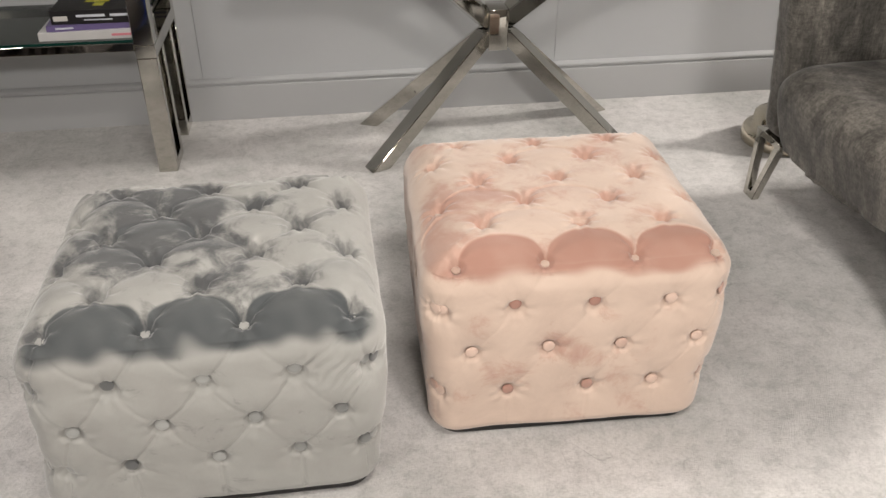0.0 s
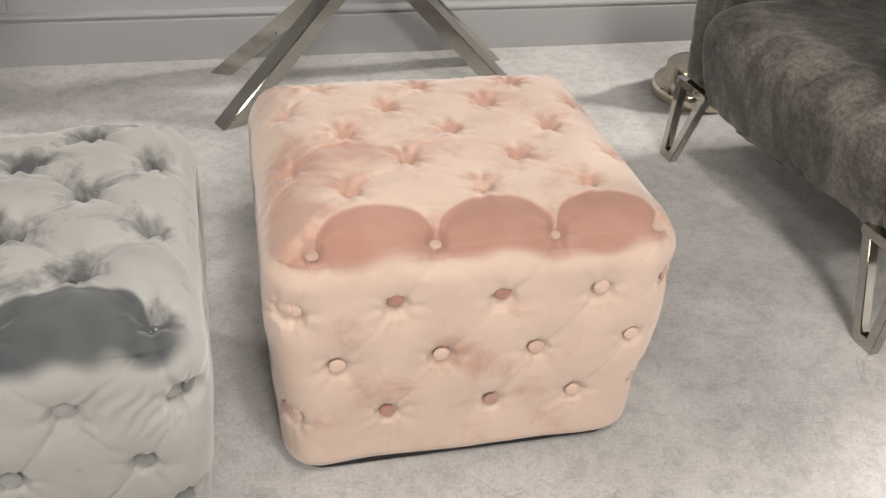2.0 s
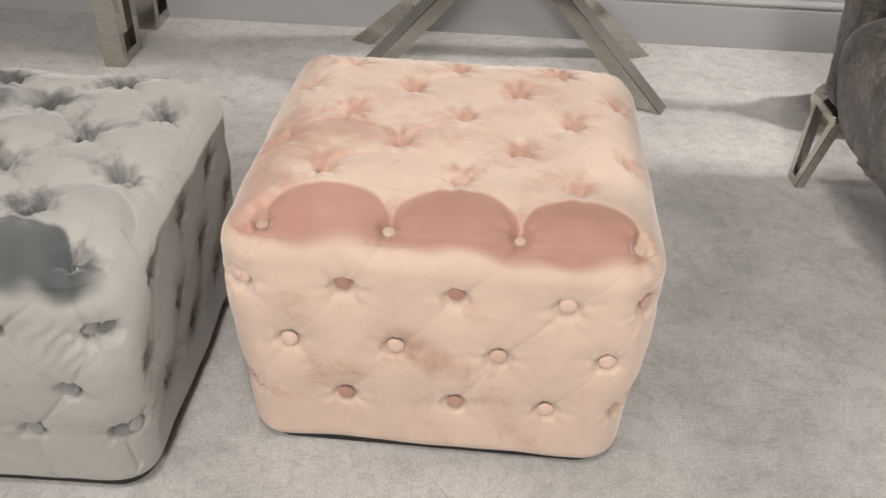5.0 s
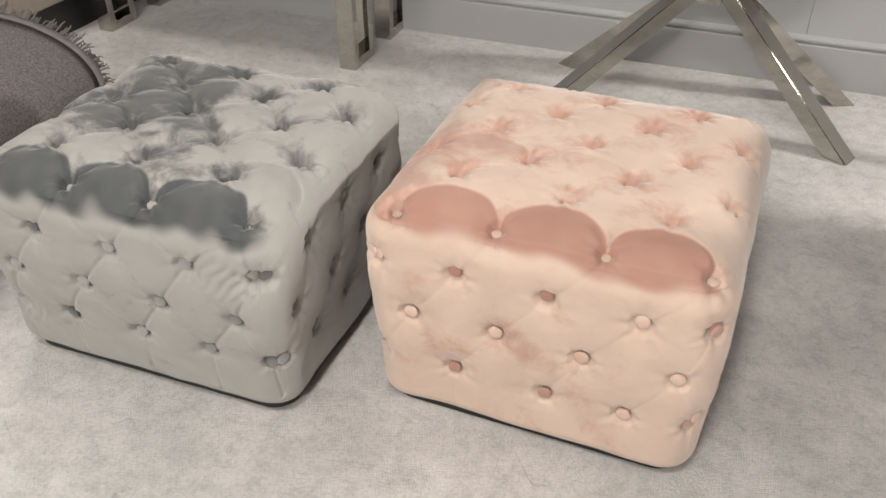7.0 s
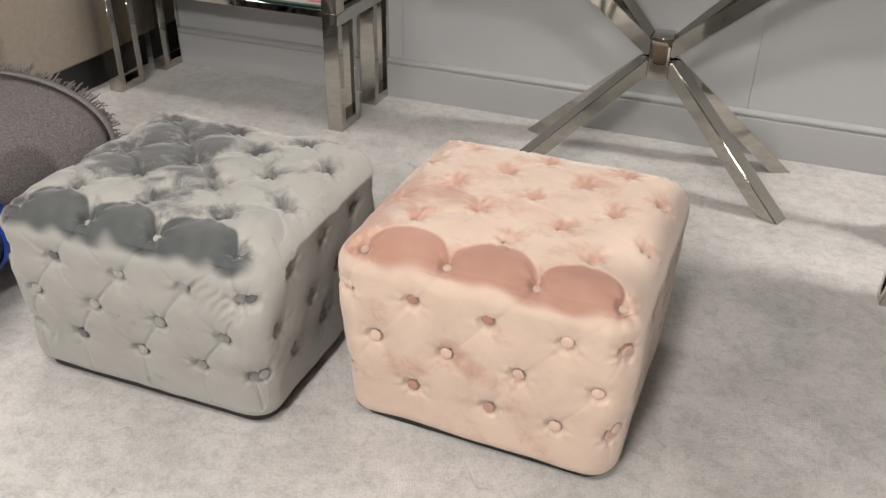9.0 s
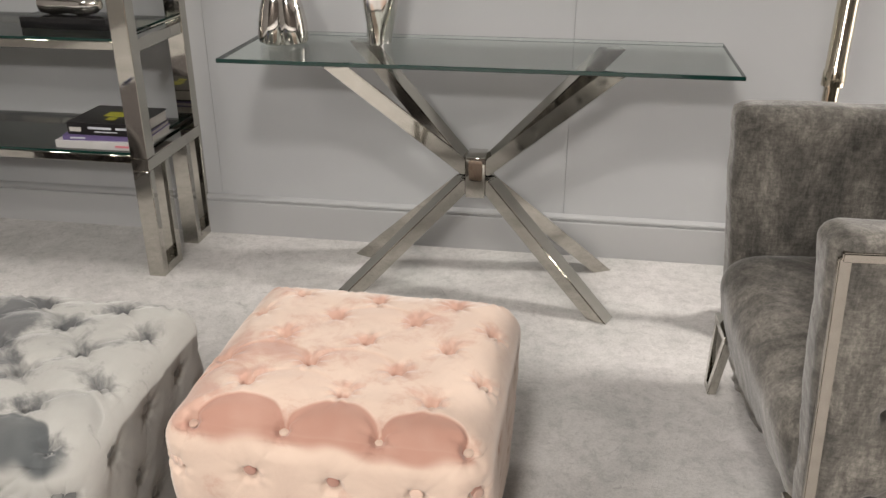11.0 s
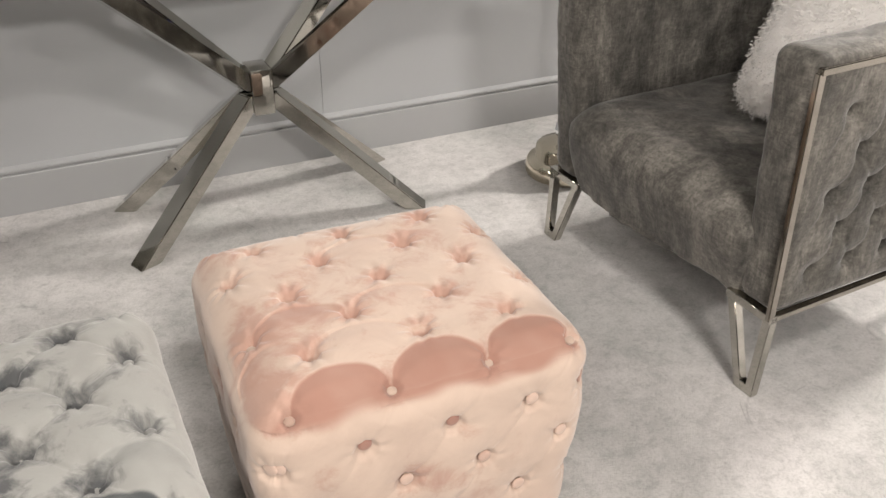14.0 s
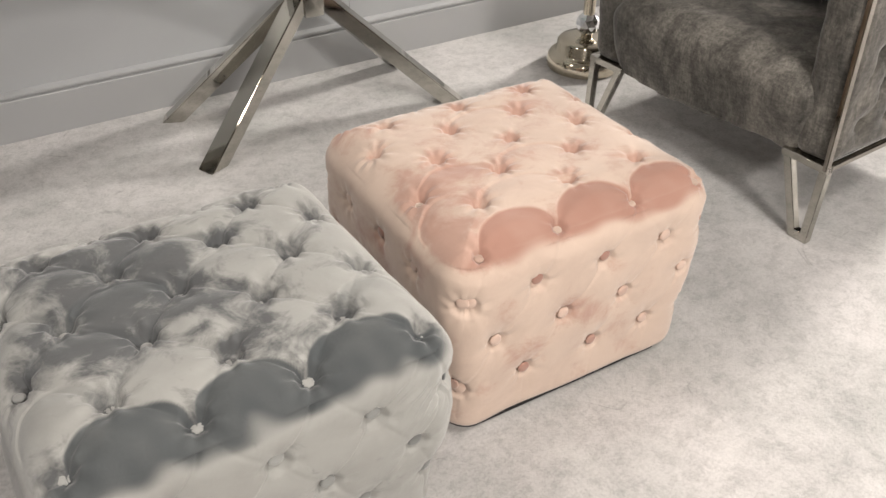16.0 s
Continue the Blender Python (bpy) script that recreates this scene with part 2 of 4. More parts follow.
def add_prism(bm, outline, lo, hi, axis=1):
    """The outline (pairs) drawn out along an axis from lo to hi."""
    order = {0: lambda a, b, c: (c, a, b), 1: lambda a, b, c: (a, c, b), 2: lambda a, b, c: (a, b, c)}[axis]
    rings = [[bm.verts.new(order(a, b, c)) for a, b in outline] for c in (lo, hi)]
    n = len(outline)
    for i in range(n):
        bm.faces.new((rings[0][i], rings[0][(i + 1) % n], rings[1][(i + 1) % n], rings[1][i]))
    bm.faces.new(rings[0][::-1])
    bm.faces.new(rings[1])
    return rings[0] + rings[1]


def add_bar(bm, a, b, wide, deep, side=None, bevel=0.003, flat=False):
    """A square tube from a to b. side: the way its width lies. flat: its ends are cut level."""
    a, b = Vector(a), Vector(b)
    d = (b - a).normalized()
    s = Vector(side).normalized() if side else d.cross(Vector((0, 0, 1))).normalized()
    s = (s - d * s.dot(d)).normalized()
    u = s.cross(d).normalized()
    rings = []
    for p in (a, b):
        ring = []
        for i, j in ((-1, -1), (1, -1), (1, 1), (-1, 1)):
            q = p + s * (i * wide / 2) + u * (j * deep / 2)
            if flat:
                q = q + d * ((p.z - q.z) / d.z)
            ring.append(bm.verts.new(q))
        rings.append(ring)
    fs = [bm.faces.new((rings[0][i], rings[0][(i + 1) % 4], rings[1][(i + 1) % 4], rings[1][i])) for i in range(4)]
    fs += [bm.faces.new(rings[0][::-1]), bm.faces.new(rings[1])]
    if bevel:
        bmesh.ops.bevel(bm, geom=list({e for f in fs for e in f.edges}), offset=bevel, segments=2, affect="EDGES")


def add_lathe(bm, profile, m=None, steps=40):
    """A turned form from (radius, height) pairs."""
    rings = []
    for r, z in profile:
        rings.append([bm.verts.new((r * math.cos(2 * math.pi * k / steps), r * math.sin(2 * math.pi * k / steps), z)) for k in range(steps)])
    for lo, hi in zip(rings, rings[1:]):
        for k in range(steps):
            bm.faces.new((lo[k], lo[(k + 1) % steps], hi[(k + 1) % steps], hi[k]))
    bm.faces.new(rings[0][::-1])
    bm.faces.new(rings[-1])
    if m is not None:
        bmesh.ops.transform(bm, matrix=m, verts=[v for r in rings for v in r])


def smoothstep(a, b, x):
    t = np.clip((x - a) / (b - a), 0, 1)
    return t * t * (3 - 2 * t)


def waves(p, size, seed, count=14):
    """A soft, irregular field of about -1 to 1 over places p, with bumps of about that size."""
    rng = np.random.default_rng(seed)
    total = np.zeros(len(p))
    for _ in range(count):
        k = rng.normal(size=3) * 2.2 / size
        total += np.sin(p @ k + rng.uniform(0, 6.28))
    return total / math.sqrt(count)


def shell(half, counts, radius):
    """A box's skin with rounded edges, as one welded grid: places, outward normals, quads."""
    hx, hy, hz = half
    place, index, quads = [], {}, []
    n = counts

    def key(i, j, k):
        if (i, j, k) not in index:
            index[(i, j, k)] = len(place)
            place.append((i / n[0] * 2 - 1, j / n[1] * 2 - 1, k / n[2] * 2 - 1))
        return index[(i, j, k)]

    for i in range(n[0]):
        for j in range(n[1]):
            for k, turn in ((0, 1), (n[2], 0)):
                q = [key(i, j, k), key(i + 1, j, k), key(i + 1, j + 1, k), key(i, j + 1, k)]
                quads.append(q[::-1] if turn else q)
    for i in range(n[0]):
        for k in range(n[2]):
            for j, turn in ((0, 0), (n[1], 1)):
                q = [key(i, j, k), key(i + 1, j, k), key(i + 1, j, k + 1), key(i, j, k + 1)]
                quads.append(q[::-1] if turn else q)
    for j in range(n[1]):
        for k in range(n[2]):
            for i, turn in ((0, 1), (n[0], 0)):
                q = [key(i, j, k), key(i, j + 1, k), key(i, j + 1, k + 1), key(i, j, k + 1)]
                quads.append(q[::-1] if turn else q)
    h = np.array(half)
    p = np.array(place) * h
    core = np.clip(p, -(h - radius), h - radius)
    away = p - core
    away /= np.linalg.norm(away, axis=1)[:, None]
    return core + radius * away, away, quads


def skin(name, places, quads, material, parent, label="", fields=None):
    """Links places and quads as one smooth mesh under a thing; fields: numbers kept for each place."""
    me = bpy.data.meshes.new(name)
    me.from_pydata(places.tolist(), [], quads)
    me.polygons.foreach_set("use_smooth", [True] * len(quads))
    for field, values in (fields or {}).items():
        me.attributes.new(field, "FLOAT", "POINT").data.foreach_set("value", np.asarray(values, dtype=np.float32))
    me.materials.append(material)
    ob = new(name, me)
    ob.parent = parent
    if label:
        tagged(ob, label)
    return ob


def to_segments(p, a, b):
    """Least distance from each place to any of the lines a to b, and how far along that line it is."""
    best, along = np.full(len(p), 9.0), np.zeros(len(p))
    for s, e in zip(a, b):
        d = e - s
        t = np.clip(((p - s) @ d) / (d @ d), 0, 1)
        dist = np.linalg.norm(p - s - t[:, None] * d, axis=1)
        near = dist < best
        best, along = np.where(near, dist, best), np.where(near, t, along)
    return best, along


# --- the pouffes ------------------------------------------------------------
def button_mesh(radius):
    bm = bmesh.new()
    add_lathe(bm, [(radius * 0.72, -0.004), (radius * 0.96, -0.001), (radius, 0.0012), (radius * 0.9, 0.0028), (radius * 0.6, 0.0037), (radius * 0.2, 0.0041)], steps=18)
    finish(bm, True, 80)
    me = bpy.data.meshes.new("button")
    bm.to_mesh(me)
    bm.free()
    return me


def pouffe(name, label, m, size, material, deep, pleat, seed, top_rows, front_rows, patches, scallops, ruckles, low, lean, foot, sway):
    """A square, deep-buttoned velvet pouffe. deep: how far the buttons pull in; pleat: how sharp the folds between them are; patches, scallops: where its pile lies the other way; low: how high its lower edge is; lean, foot: how far the front and the sides draw in below; sway: how far its foot stands over to one side."""
    top = thing(name, label, "pouffe", m, "velvet pouffes")
    rng = np.random.default_rng(seed)
    sx, sy, sz = size
    half = (sx / 2, sy / 2, (sz - low) / 2)
    mid = low + half[2]
    p, n, quads = shell(half, (244, 232, 136), 0.062)
    p[:, 2] += mid
    tall = (p[:, 2] - low) / (sz - low)
    # the lower edge is turned in more tightly than the upper one
    level = np.clip(p[:, 2] - low, 0, 0.062)
    tight = np.clip(level, 0, 0.028)
    inset = 0.062 - np.sqrt(0.062 ** 2 - (0.062 - level) ** 2) - 0.028 + np.sqrt(0.028 ** 2 - (0.028 - tight) ** 2)
    flat = np.hypot(n[:, 0], n[:, 1])
    for axis in (0, 1):
        p[:, axis] += np.where((flat > 0.01) & (n[:, 2] < 0), n[:, axis] / np.maximum(flat, 0.01) * inset, 0)
    taper = foot + (1 - foot) * smoothstep(0.0, 0.62, tall)
    p[:, 0] = p[:, 0] * taper - sway * (1 - smoothstep(0.0, 0.62, tall))
    p[:, 1] *= np.where(p[:, 1] < 0, 1 - lean * (1 - smoothstep(0.0, 0.70, tall)), taper)

    # the top is crowned: it falls away towards its edges
    def crown(x, y):
        inset = np.minimum(sx / 2 - np.abs(x), sy / 2 - np.abs(y))
        return -0.012 * (1 - smoothstep(0.0, 0.11, inset))

    # where the buttons sit: staggered rows on top, three bands on each side
    spots, ways, rows_top, deepness = [], [], [], []
    for row, (y, xs) in enumerate(top_rows):
        line = []
        for x in xs:
            jx, jy = rng.normal(0, 0.002, 2)
            line.append(len(spots))
            over = max(0.0, abs(y) - (sy / 2 - 0.062))
            spots.append((x + jx, y + jy, sz + float(crown(x, y)) - 0.062 + math.sqrt(0.062 ** 2 - over ** 2)))
            ways.append((0, -0.25, 1) if row == 0 else (0, 0.25, 1) if row == 6 else (0, 0, 1))
            deepness.append((0.95 if row == 0 else 0.55 if row == 6 else 1.0) * (0.92 if material is PINK else 0.88))
        rows_top.append(line)
    step = top_rows[1][0] - top_rows[0][0]
    bands = []
    for turn in range(4):
        c, s = math.cos(turn * math.pi / 2), math.sin(turn * math.pi / 2)
        wide, out = (sx, sy / 2) if turn % 2 == 0 else (sy, sx / 2)
        f = wide / 0.57
        sets = front_rows if turn == 0 else [(0.76, [-0.262, -0.135, 0.0, 0.135, 0.262]), (0.52, [-0.205, -0.070, 0.069, 0.205]), (0.29, [-0.255, -0.138, 0.003, 0.136, 0.255])]
        side = []
        for level, xs in sets:
            line = []
            for x in xs:
                jx, jz = rng.normal(0, 0.003, 2)
                z = low + (sz - low) * level + jz
                t = foot + (1 - foot) * float(smoothstep(0.0, 0.62, level))
                lx, ly = x * f * (t if turn else 1.0) + jx, -out * (t if turn else 1 - lean * (1 - float(smoothstep(0.0, 0.70, level))))
                draw = 1 - lean * (1 - float(smoothstep(0.0, 0.70, level)))
                end = t
                if (turn == 1 and lx < 0) or (turn == 3 and lx > 0):
                    lx, end = lx * draw / t, draw
                curve = max(0.0, abs(lx) - (wide / 2 - 0.062) * end)
                ly += 0.062 - math.sqrt(max(0.0, 0.062 ** 2 - min(curve, 0.05) ** 2))
                line.append(len(spots))
                spots.append((lx * c - ly * s - (sway * (1 - float(smoothstep(0.0, 0.62, level))) if turn else 0.0), lx * s + ly * c, z))
                wx, wy = curve / 0.062 * (1 if lx > 0 else -1), -math.sqrt(max(0.05, 1 - (curve / 0.062) ** 2))
                ways.append((wx * c - wy * s, wx * s + wy * c, 0))
                deepness.append((0.66 if lean > 0.1 else 0.80) if turn == 0 and curve < 0.012 else 0.82 if turn == 0 else 0.55)
            side.append(line)
        bands.append(side)
    spots, ways = np.array(spots), np.array(ways, float)
    ways /= np.linalg.norm(ways, axis=1)[:, None]

    # the pleats run from button to button
    pairs = []
    def join(a, b, reach):
        for i in a:
            for j in b:
                if np.linalg.norm(spots[i] - spots[j]) < reach:
                    pairs.append((i, j))
    for a, b in zip(rows_top, rows_top[1:]):
        join(a, b, 0.145)
    over_top = len(pairs)
    for side in bands[1:]:
        for a, b in zip(side, side[1:]):
            join(a, b, 0.15)
    sides = [(spots[i], spots[j]) for i, j in pairs[over_top:]] + [(spots[i], spots[i] * np.array((1, 1, 0))) for side in bands[1:] for i in side[2]]
    over_all, pairs = pairs[:over_top], []
    # on the front the folds run mostly one way, down to the left; the others are slight
    for a, b in zip(bands[0], bands[0][1:]):
        join(a, b, 0.15)
    join(rows_top[0], bands[0][0], 0.17)
    slight = [(spots[i], spots[j]) for i, j in pairs if spots[j][0] > spots[i][0]]
    strong = [(spots[i], spots[j]) for i, j in pairs if spots[j][0] <= spots[i][0]] + [(spots[i], spots[i] * np.array((1, 1, 0))) for i in bands[0][2]]
    across = [(spots[i], spots[j]) for i, j in over_all]
    near, which = np.full(len(p), 9.0), np.zeros(len(p), int)
    for k, s in enumerate(spots):
        d = np.linalg.norm(p - s, axis=1)
        closer = d < near
        near, which = np.where(closer, d, near), np.where(closer, k, which)
    def folds(lines, keep):
        """Distance to the lines as seen square on to that face."""
        k = np.array(keep)
        return to_segments(p * k, np.array([q * k for q, _ in lines]), np.array([r * k for _, r in lines]))

    on_top, on_front = n[:, 2] > 0.6, (n[:, 1] < -0.6) & (n[:, 2] <= 0.6)
    seam, along = folds(sides, (1, 1, 1))
    for mask, lines, keep in ((on_top, across, (1, 1, 0)), (on_front, strong, (1, 0, 1))):
        d, t = folds(lines, keep)
        seam, along = np.where(mask, d, seam), np.where(mask, t, along)
    faint = np.where(on_front, folds(slight, (1, 0, 1))[0], 1.0)
    bold = np.where(on_top, 0.18 if material is PINK else 0.5, np.where(on_front, 0.8, 0.12))
    up = smoothstep(0.35, 0.85, n[:, 2])
    strength = np.array(deepness)[which]
    pull = deep * strength
    tight = on_top & (material is PINK)
    move = -pull * (0.58 * np.where(tight, smoothstep(0.0195, 0.0075, near), smoothstep(0.0245, 0.0105, near)) + 0.42 * np.exp(-(near / np.where(tight, 0.020, np.where(on_top, 0.029, 0.034))) ** 2))
    clear = 1 - np.exp(-(near / 0.02) ** 2)
    fade = 0.45 + 0.55 * np.abs(2 * along - 1) ** 1.5
    crease = seam + 0.0010 * np.abs(waves(p, 0.03, seed + 40))
    move -= bold * (0.0006 + 0.0080 * pleat) * fade * clear * np.exp(-(crease / 0.0036) ** 2)
    move -= 0.0014 * pleat * clear * np.exp(-(faint / 0.004) ** 2)
    move -= pleat * (0.06 * np.where(on_top | on_front, 1.0, 0.4) + 0.10 * up) * deep * clear * np.exp(-(seam / 0.022) ** 2)
    # slack folds across the front
    for fx, fz, reach in ruckles:
        here = np.exp(-((p[:, 0] - fx) ** 2 + (p[:, 2] - fz) ** 2) / reach ** 2) * smoothstep(-0.6, -0.9, n[:, 1])
        move += 0.0015 * here * np.sin((p[:, 0] - 0.72 * p[:, 2] + 0.008 * waves(p, 0.04, seed + 31)) * 2 * math.pi / 0.022)
    # small gathers that fan out from each button
    rel = p - spots[which]
    w = ways[which]
    t1 = np.cross(w, np.array([0.31, 0.17, 0.93]))
    t1 /= np.linalg.norm(t1, axis=1)[:, None]
    t2 = np.cross(w, t1)
    angle = np.arctan2((rel * t1).sum(1), (rel * t2).sum(1))
    gather = np.sin(angle * (6 + which % 3) + which) * np.exp(-((near - 0.026) / 0.017) ** 2)
    move += gather * 0.0020 * (0.5 + up * (0.3 if material is PINK else 0.8))
    move += waves(p, 0.12, seed + 1) * 0.0016 + waves(p, 0.035, seed + 2) * 0.0004
    # fuller pads on the crowned top
    edge = smoothstep(0.0, 0.10, np.minimum(sx / 2 - np.abs(p[:, 0]), sy / 2 - np.abs(p[:, 1])))
    move += up * edge * 0.006
    fall = smoothstep(0.35, 1.0, tall) * crown(p[:, 0], p[:, 1])

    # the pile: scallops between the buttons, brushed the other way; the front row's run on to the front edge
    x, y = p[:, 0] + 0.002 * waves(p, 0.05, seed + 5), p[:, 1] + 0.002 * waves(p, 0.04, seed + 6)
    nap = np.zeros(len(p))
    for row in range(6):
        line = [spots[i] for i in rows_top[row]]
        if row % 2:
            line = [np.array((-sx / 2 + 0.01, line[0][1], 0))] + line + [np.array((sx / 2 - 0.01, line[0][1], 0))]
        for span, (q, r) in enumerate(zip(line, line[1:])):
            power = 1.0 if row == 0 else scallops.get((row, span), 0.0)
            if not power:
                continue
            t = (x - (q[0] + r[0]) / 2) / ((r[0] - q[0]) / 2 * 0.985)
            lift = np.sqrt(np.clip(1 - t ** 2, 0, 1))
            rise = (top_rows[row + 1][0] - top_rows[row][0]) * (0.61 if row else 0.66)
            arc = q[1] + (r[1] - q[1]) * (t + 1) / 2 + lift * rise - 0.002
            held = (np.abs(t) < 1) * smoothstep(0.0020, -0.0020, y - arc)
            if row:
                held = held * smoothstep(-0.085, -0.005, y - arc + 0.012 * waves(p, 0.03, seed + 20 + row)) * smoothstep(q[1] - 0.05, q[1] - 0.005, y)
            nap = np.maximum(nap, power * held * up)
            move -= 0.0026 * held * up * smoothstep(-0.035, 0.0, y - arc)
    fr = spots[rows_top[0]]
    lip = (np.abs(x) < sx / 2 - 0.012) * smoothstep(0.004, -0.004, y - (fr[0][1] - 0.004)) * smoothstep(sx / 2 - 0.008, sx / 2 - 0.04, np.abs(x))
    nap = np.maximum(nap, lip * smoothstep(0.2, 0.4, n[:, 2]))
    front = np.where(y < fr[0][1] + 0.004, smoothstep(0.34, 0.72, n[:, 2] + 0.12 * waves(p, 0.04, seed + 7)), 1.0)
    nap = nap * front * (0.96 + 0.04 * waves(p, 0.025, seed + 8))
    # share of the mid tone: higher on top and close round each button
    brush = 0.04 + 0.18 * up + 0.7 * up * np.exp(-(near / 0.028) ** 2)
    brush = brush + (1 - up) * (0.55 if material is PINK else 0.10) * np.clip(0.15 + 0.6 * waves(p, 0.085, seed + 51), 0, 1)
    for px, py, reach, power in patches:
        far = np.hypot(p[:, 0] - px, p[:, 1] - py) + 0.02 * waves(p, 0.06, seed + 9)
        brush += up * power * (0.62 if material is PINK else 0.85) * smoothstep(reach, reach * 0.45, far)
    places = p + n * move[:, None]
    places[:, 2] += fall
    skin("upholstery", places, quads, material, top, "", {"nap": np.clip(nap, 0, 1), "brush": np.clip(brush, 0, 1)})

    # each button lies at the bottom of its tuck
    me, small = button_mesh(0.0118), button_mesh(0.0088)
    small.materials.append(PINK_TOP_BUTTON if material is PINK else GREY_TOP_BUTTON)
    me.materials.append(PINK_BUTTON if material is PINK else GREY_BUTTON)
    for s, w, dp in zip(spots, ways, deepness):
        ob = new("button", small if w[2] > 0.5 else me)
        ob.parent = top
        turn = Vector(w).to_track_quat("Z", "Y").to_matrix().to_4x4()
        pullin = deep * dp - (0.001 if w[2] > 0.99 else -0.0022 if w[2] > 0.5 else 0.006 if dp > 0.6 else 0.003)
        ob.matrix_local = Matrix.Translation(Vector(s) - Vector(w) * (pullin - 0.0005)) @ turn
    # a thin board under it, with rounded corners, on four short feet
    x1, y0, y1, r = sx / 2 * foot - 0.020, -sy / 2 * (1 - lean) + 0.018, sy / 2 * foot - 0.020, 0.045
    outline = []
    for cx, cy, a0 in ((x1 - r, y1 - r, 0), (-x1 + r, y1 - r, 90), (-x1 + r, y0 + r, 180), (x1 - r, y0 + r, 270)):
        for k in range(9):
            a = radians(a0 + k * 11.25)
            outline.append((cx - sway + r * math.cos(a), cy + r * math.sin(a)))
    bm = bmesh.new()
    add_prism(bm, outline, max(0.003, low - 0.014), low + 0.012, 2)
    part("base_board", bm, BLACK, top, "black fabric-covered base board")
    for ux in (-x1 + 0.06, x1 - 0.06):
        for uy in (y0 + 0.06, y1 - 0.06):
            bm = bmesh.new()
            add_lathe(bm, [(0.014, 0), (0.016, 0.0015), (0.016, max(0.004, low - 0.012))], Matrix.Translation((ux, uy, 0)), 16)
            part("foot", bm, BLACK, top, "short black plastic foot")
    return top


# --- the room ------------------------------------------------------------------
X0, X1, Y0, Y1 = -3.4, 6.8, -6.0, 0.0
ROOM = pose(0, 1.690, 0, 0, 0, 1.9)
part("floor", box((X0, Y0, -0.05), (X1, Y1, 0), m=ROOM), CARPET, None, "pale grey short-pile carpet with grey stains")
for ob_name, lo, hi, m_, text in (
    ("wall_north", (X0 - 0.1, Y1 + 0.012, -0.05), (X1 + 0.1, Y1 + 0.112, CEILING), WALL, "pale grey panelled wall"),
    ("wall_south", (X0 - 0.1, Y0 - 0.1, -0.05), (X1 + 0.1, Y0, CEILING), FAR_WALL, "unseen wall behind the camera, darkened for reflections"),
    ("wall_west", (X0 - 0.1, Y0, -0.05), (X0, Y1 + 0.012, CEILING), SIDE_WALL, "unseen side wall, darkened to cut bounced light"),
    ("wall_east", (X1, Y0, -0.05), (X1 + 0.1, Y1 + 0.012, CEILING), SIDE_WALL, "unseen side wall, darkened to cut bounced light"),
    ("ceiling", (X0 - 0.1, Y0 - 0.1, CEILING), (X1 + 0.1, Y1 + 0.112, CEILING + 0.1), CEIL, "unseen ceiling, darkened to cut bounced light"),
):
    tagged(part(ob_name, box(lo, hi, m=ROOM), m_), text, "wall" if "wall" in ob_name else "ceiling", "", "structure")
tagged(bpy.data.objects["floor"], "", "carpet", "", "structure")
NORTH = bpy.data.objects["wall_north"]

# wall boards with open joints between them
JOINTS = [X0, -2.20, -0.958, 0.285, 1.487, 2.71, 3.93, 5.15, 6.38, X1]
for a, b in zip(JOINTS, JOINTS[1:]):
    part("board", box((a + 0.0004, Y1, 0.10), (b - 0.0004, Y1 + 0.0125, CEILING - 0.002), 0.0006, 1, ROOM), WALL, NORTH)

# moulded skirting, one run along the wall
bm = bmesh.new()
PROFILE = [(0, 0), (-0.017, 0), (-0.018, 0.004), (-0.018, 0.124), (-0.0165, 0.1262), (-0.009, 0.1275), (-0.009, 0.1325), (-0.0165, 0.1345), (-0.0175, 0.138), (-0.0165, 0.143), (-0.012, 0.147), (-0.006, 0.150), (0, 0.151)]
add_prism(bm, [(Y1 + dy, z) for dy, z in PROFILE], X0, X1, 0)
bmesh.ops.transform(bm, matrix=ROOM, verts=bm.verts)
tagged(part("baseboard", bm, SKIRT, None, "", True, 25), "pale grey moulded skirting board", "skirting", "", "structure")

# an assumed fitting round each unseen lamp, the fill lamps included
for px, py, watts, across in PANELS:
    fitting = thing("assumed_ceiling_light", "square white ceiling light panel, unseen and assumed", "ceiling light", pose(px, py, CEILING), "ceiling light panels")
    bm = bmesh.new()
    o, i = across / 2 + 0.02, across / 2 + 0.005
    for lo, hi in (((-o, -o, -0.03), (o, -i, 0)), ((-o, i, -0.03), (o, o, 0)), ((-o, -i, -0.03), (-i, i, 0)), ((i, -i, -0.03), (o, i, 0))):
        add_box(bm, lo, hi)
    part("frame", bm, CEIL, fitting, "", False)
    part("diffuser", box((-i, -i, -0.02), (i, i, -0.002)), DIFFUSER, fitting, "", False)


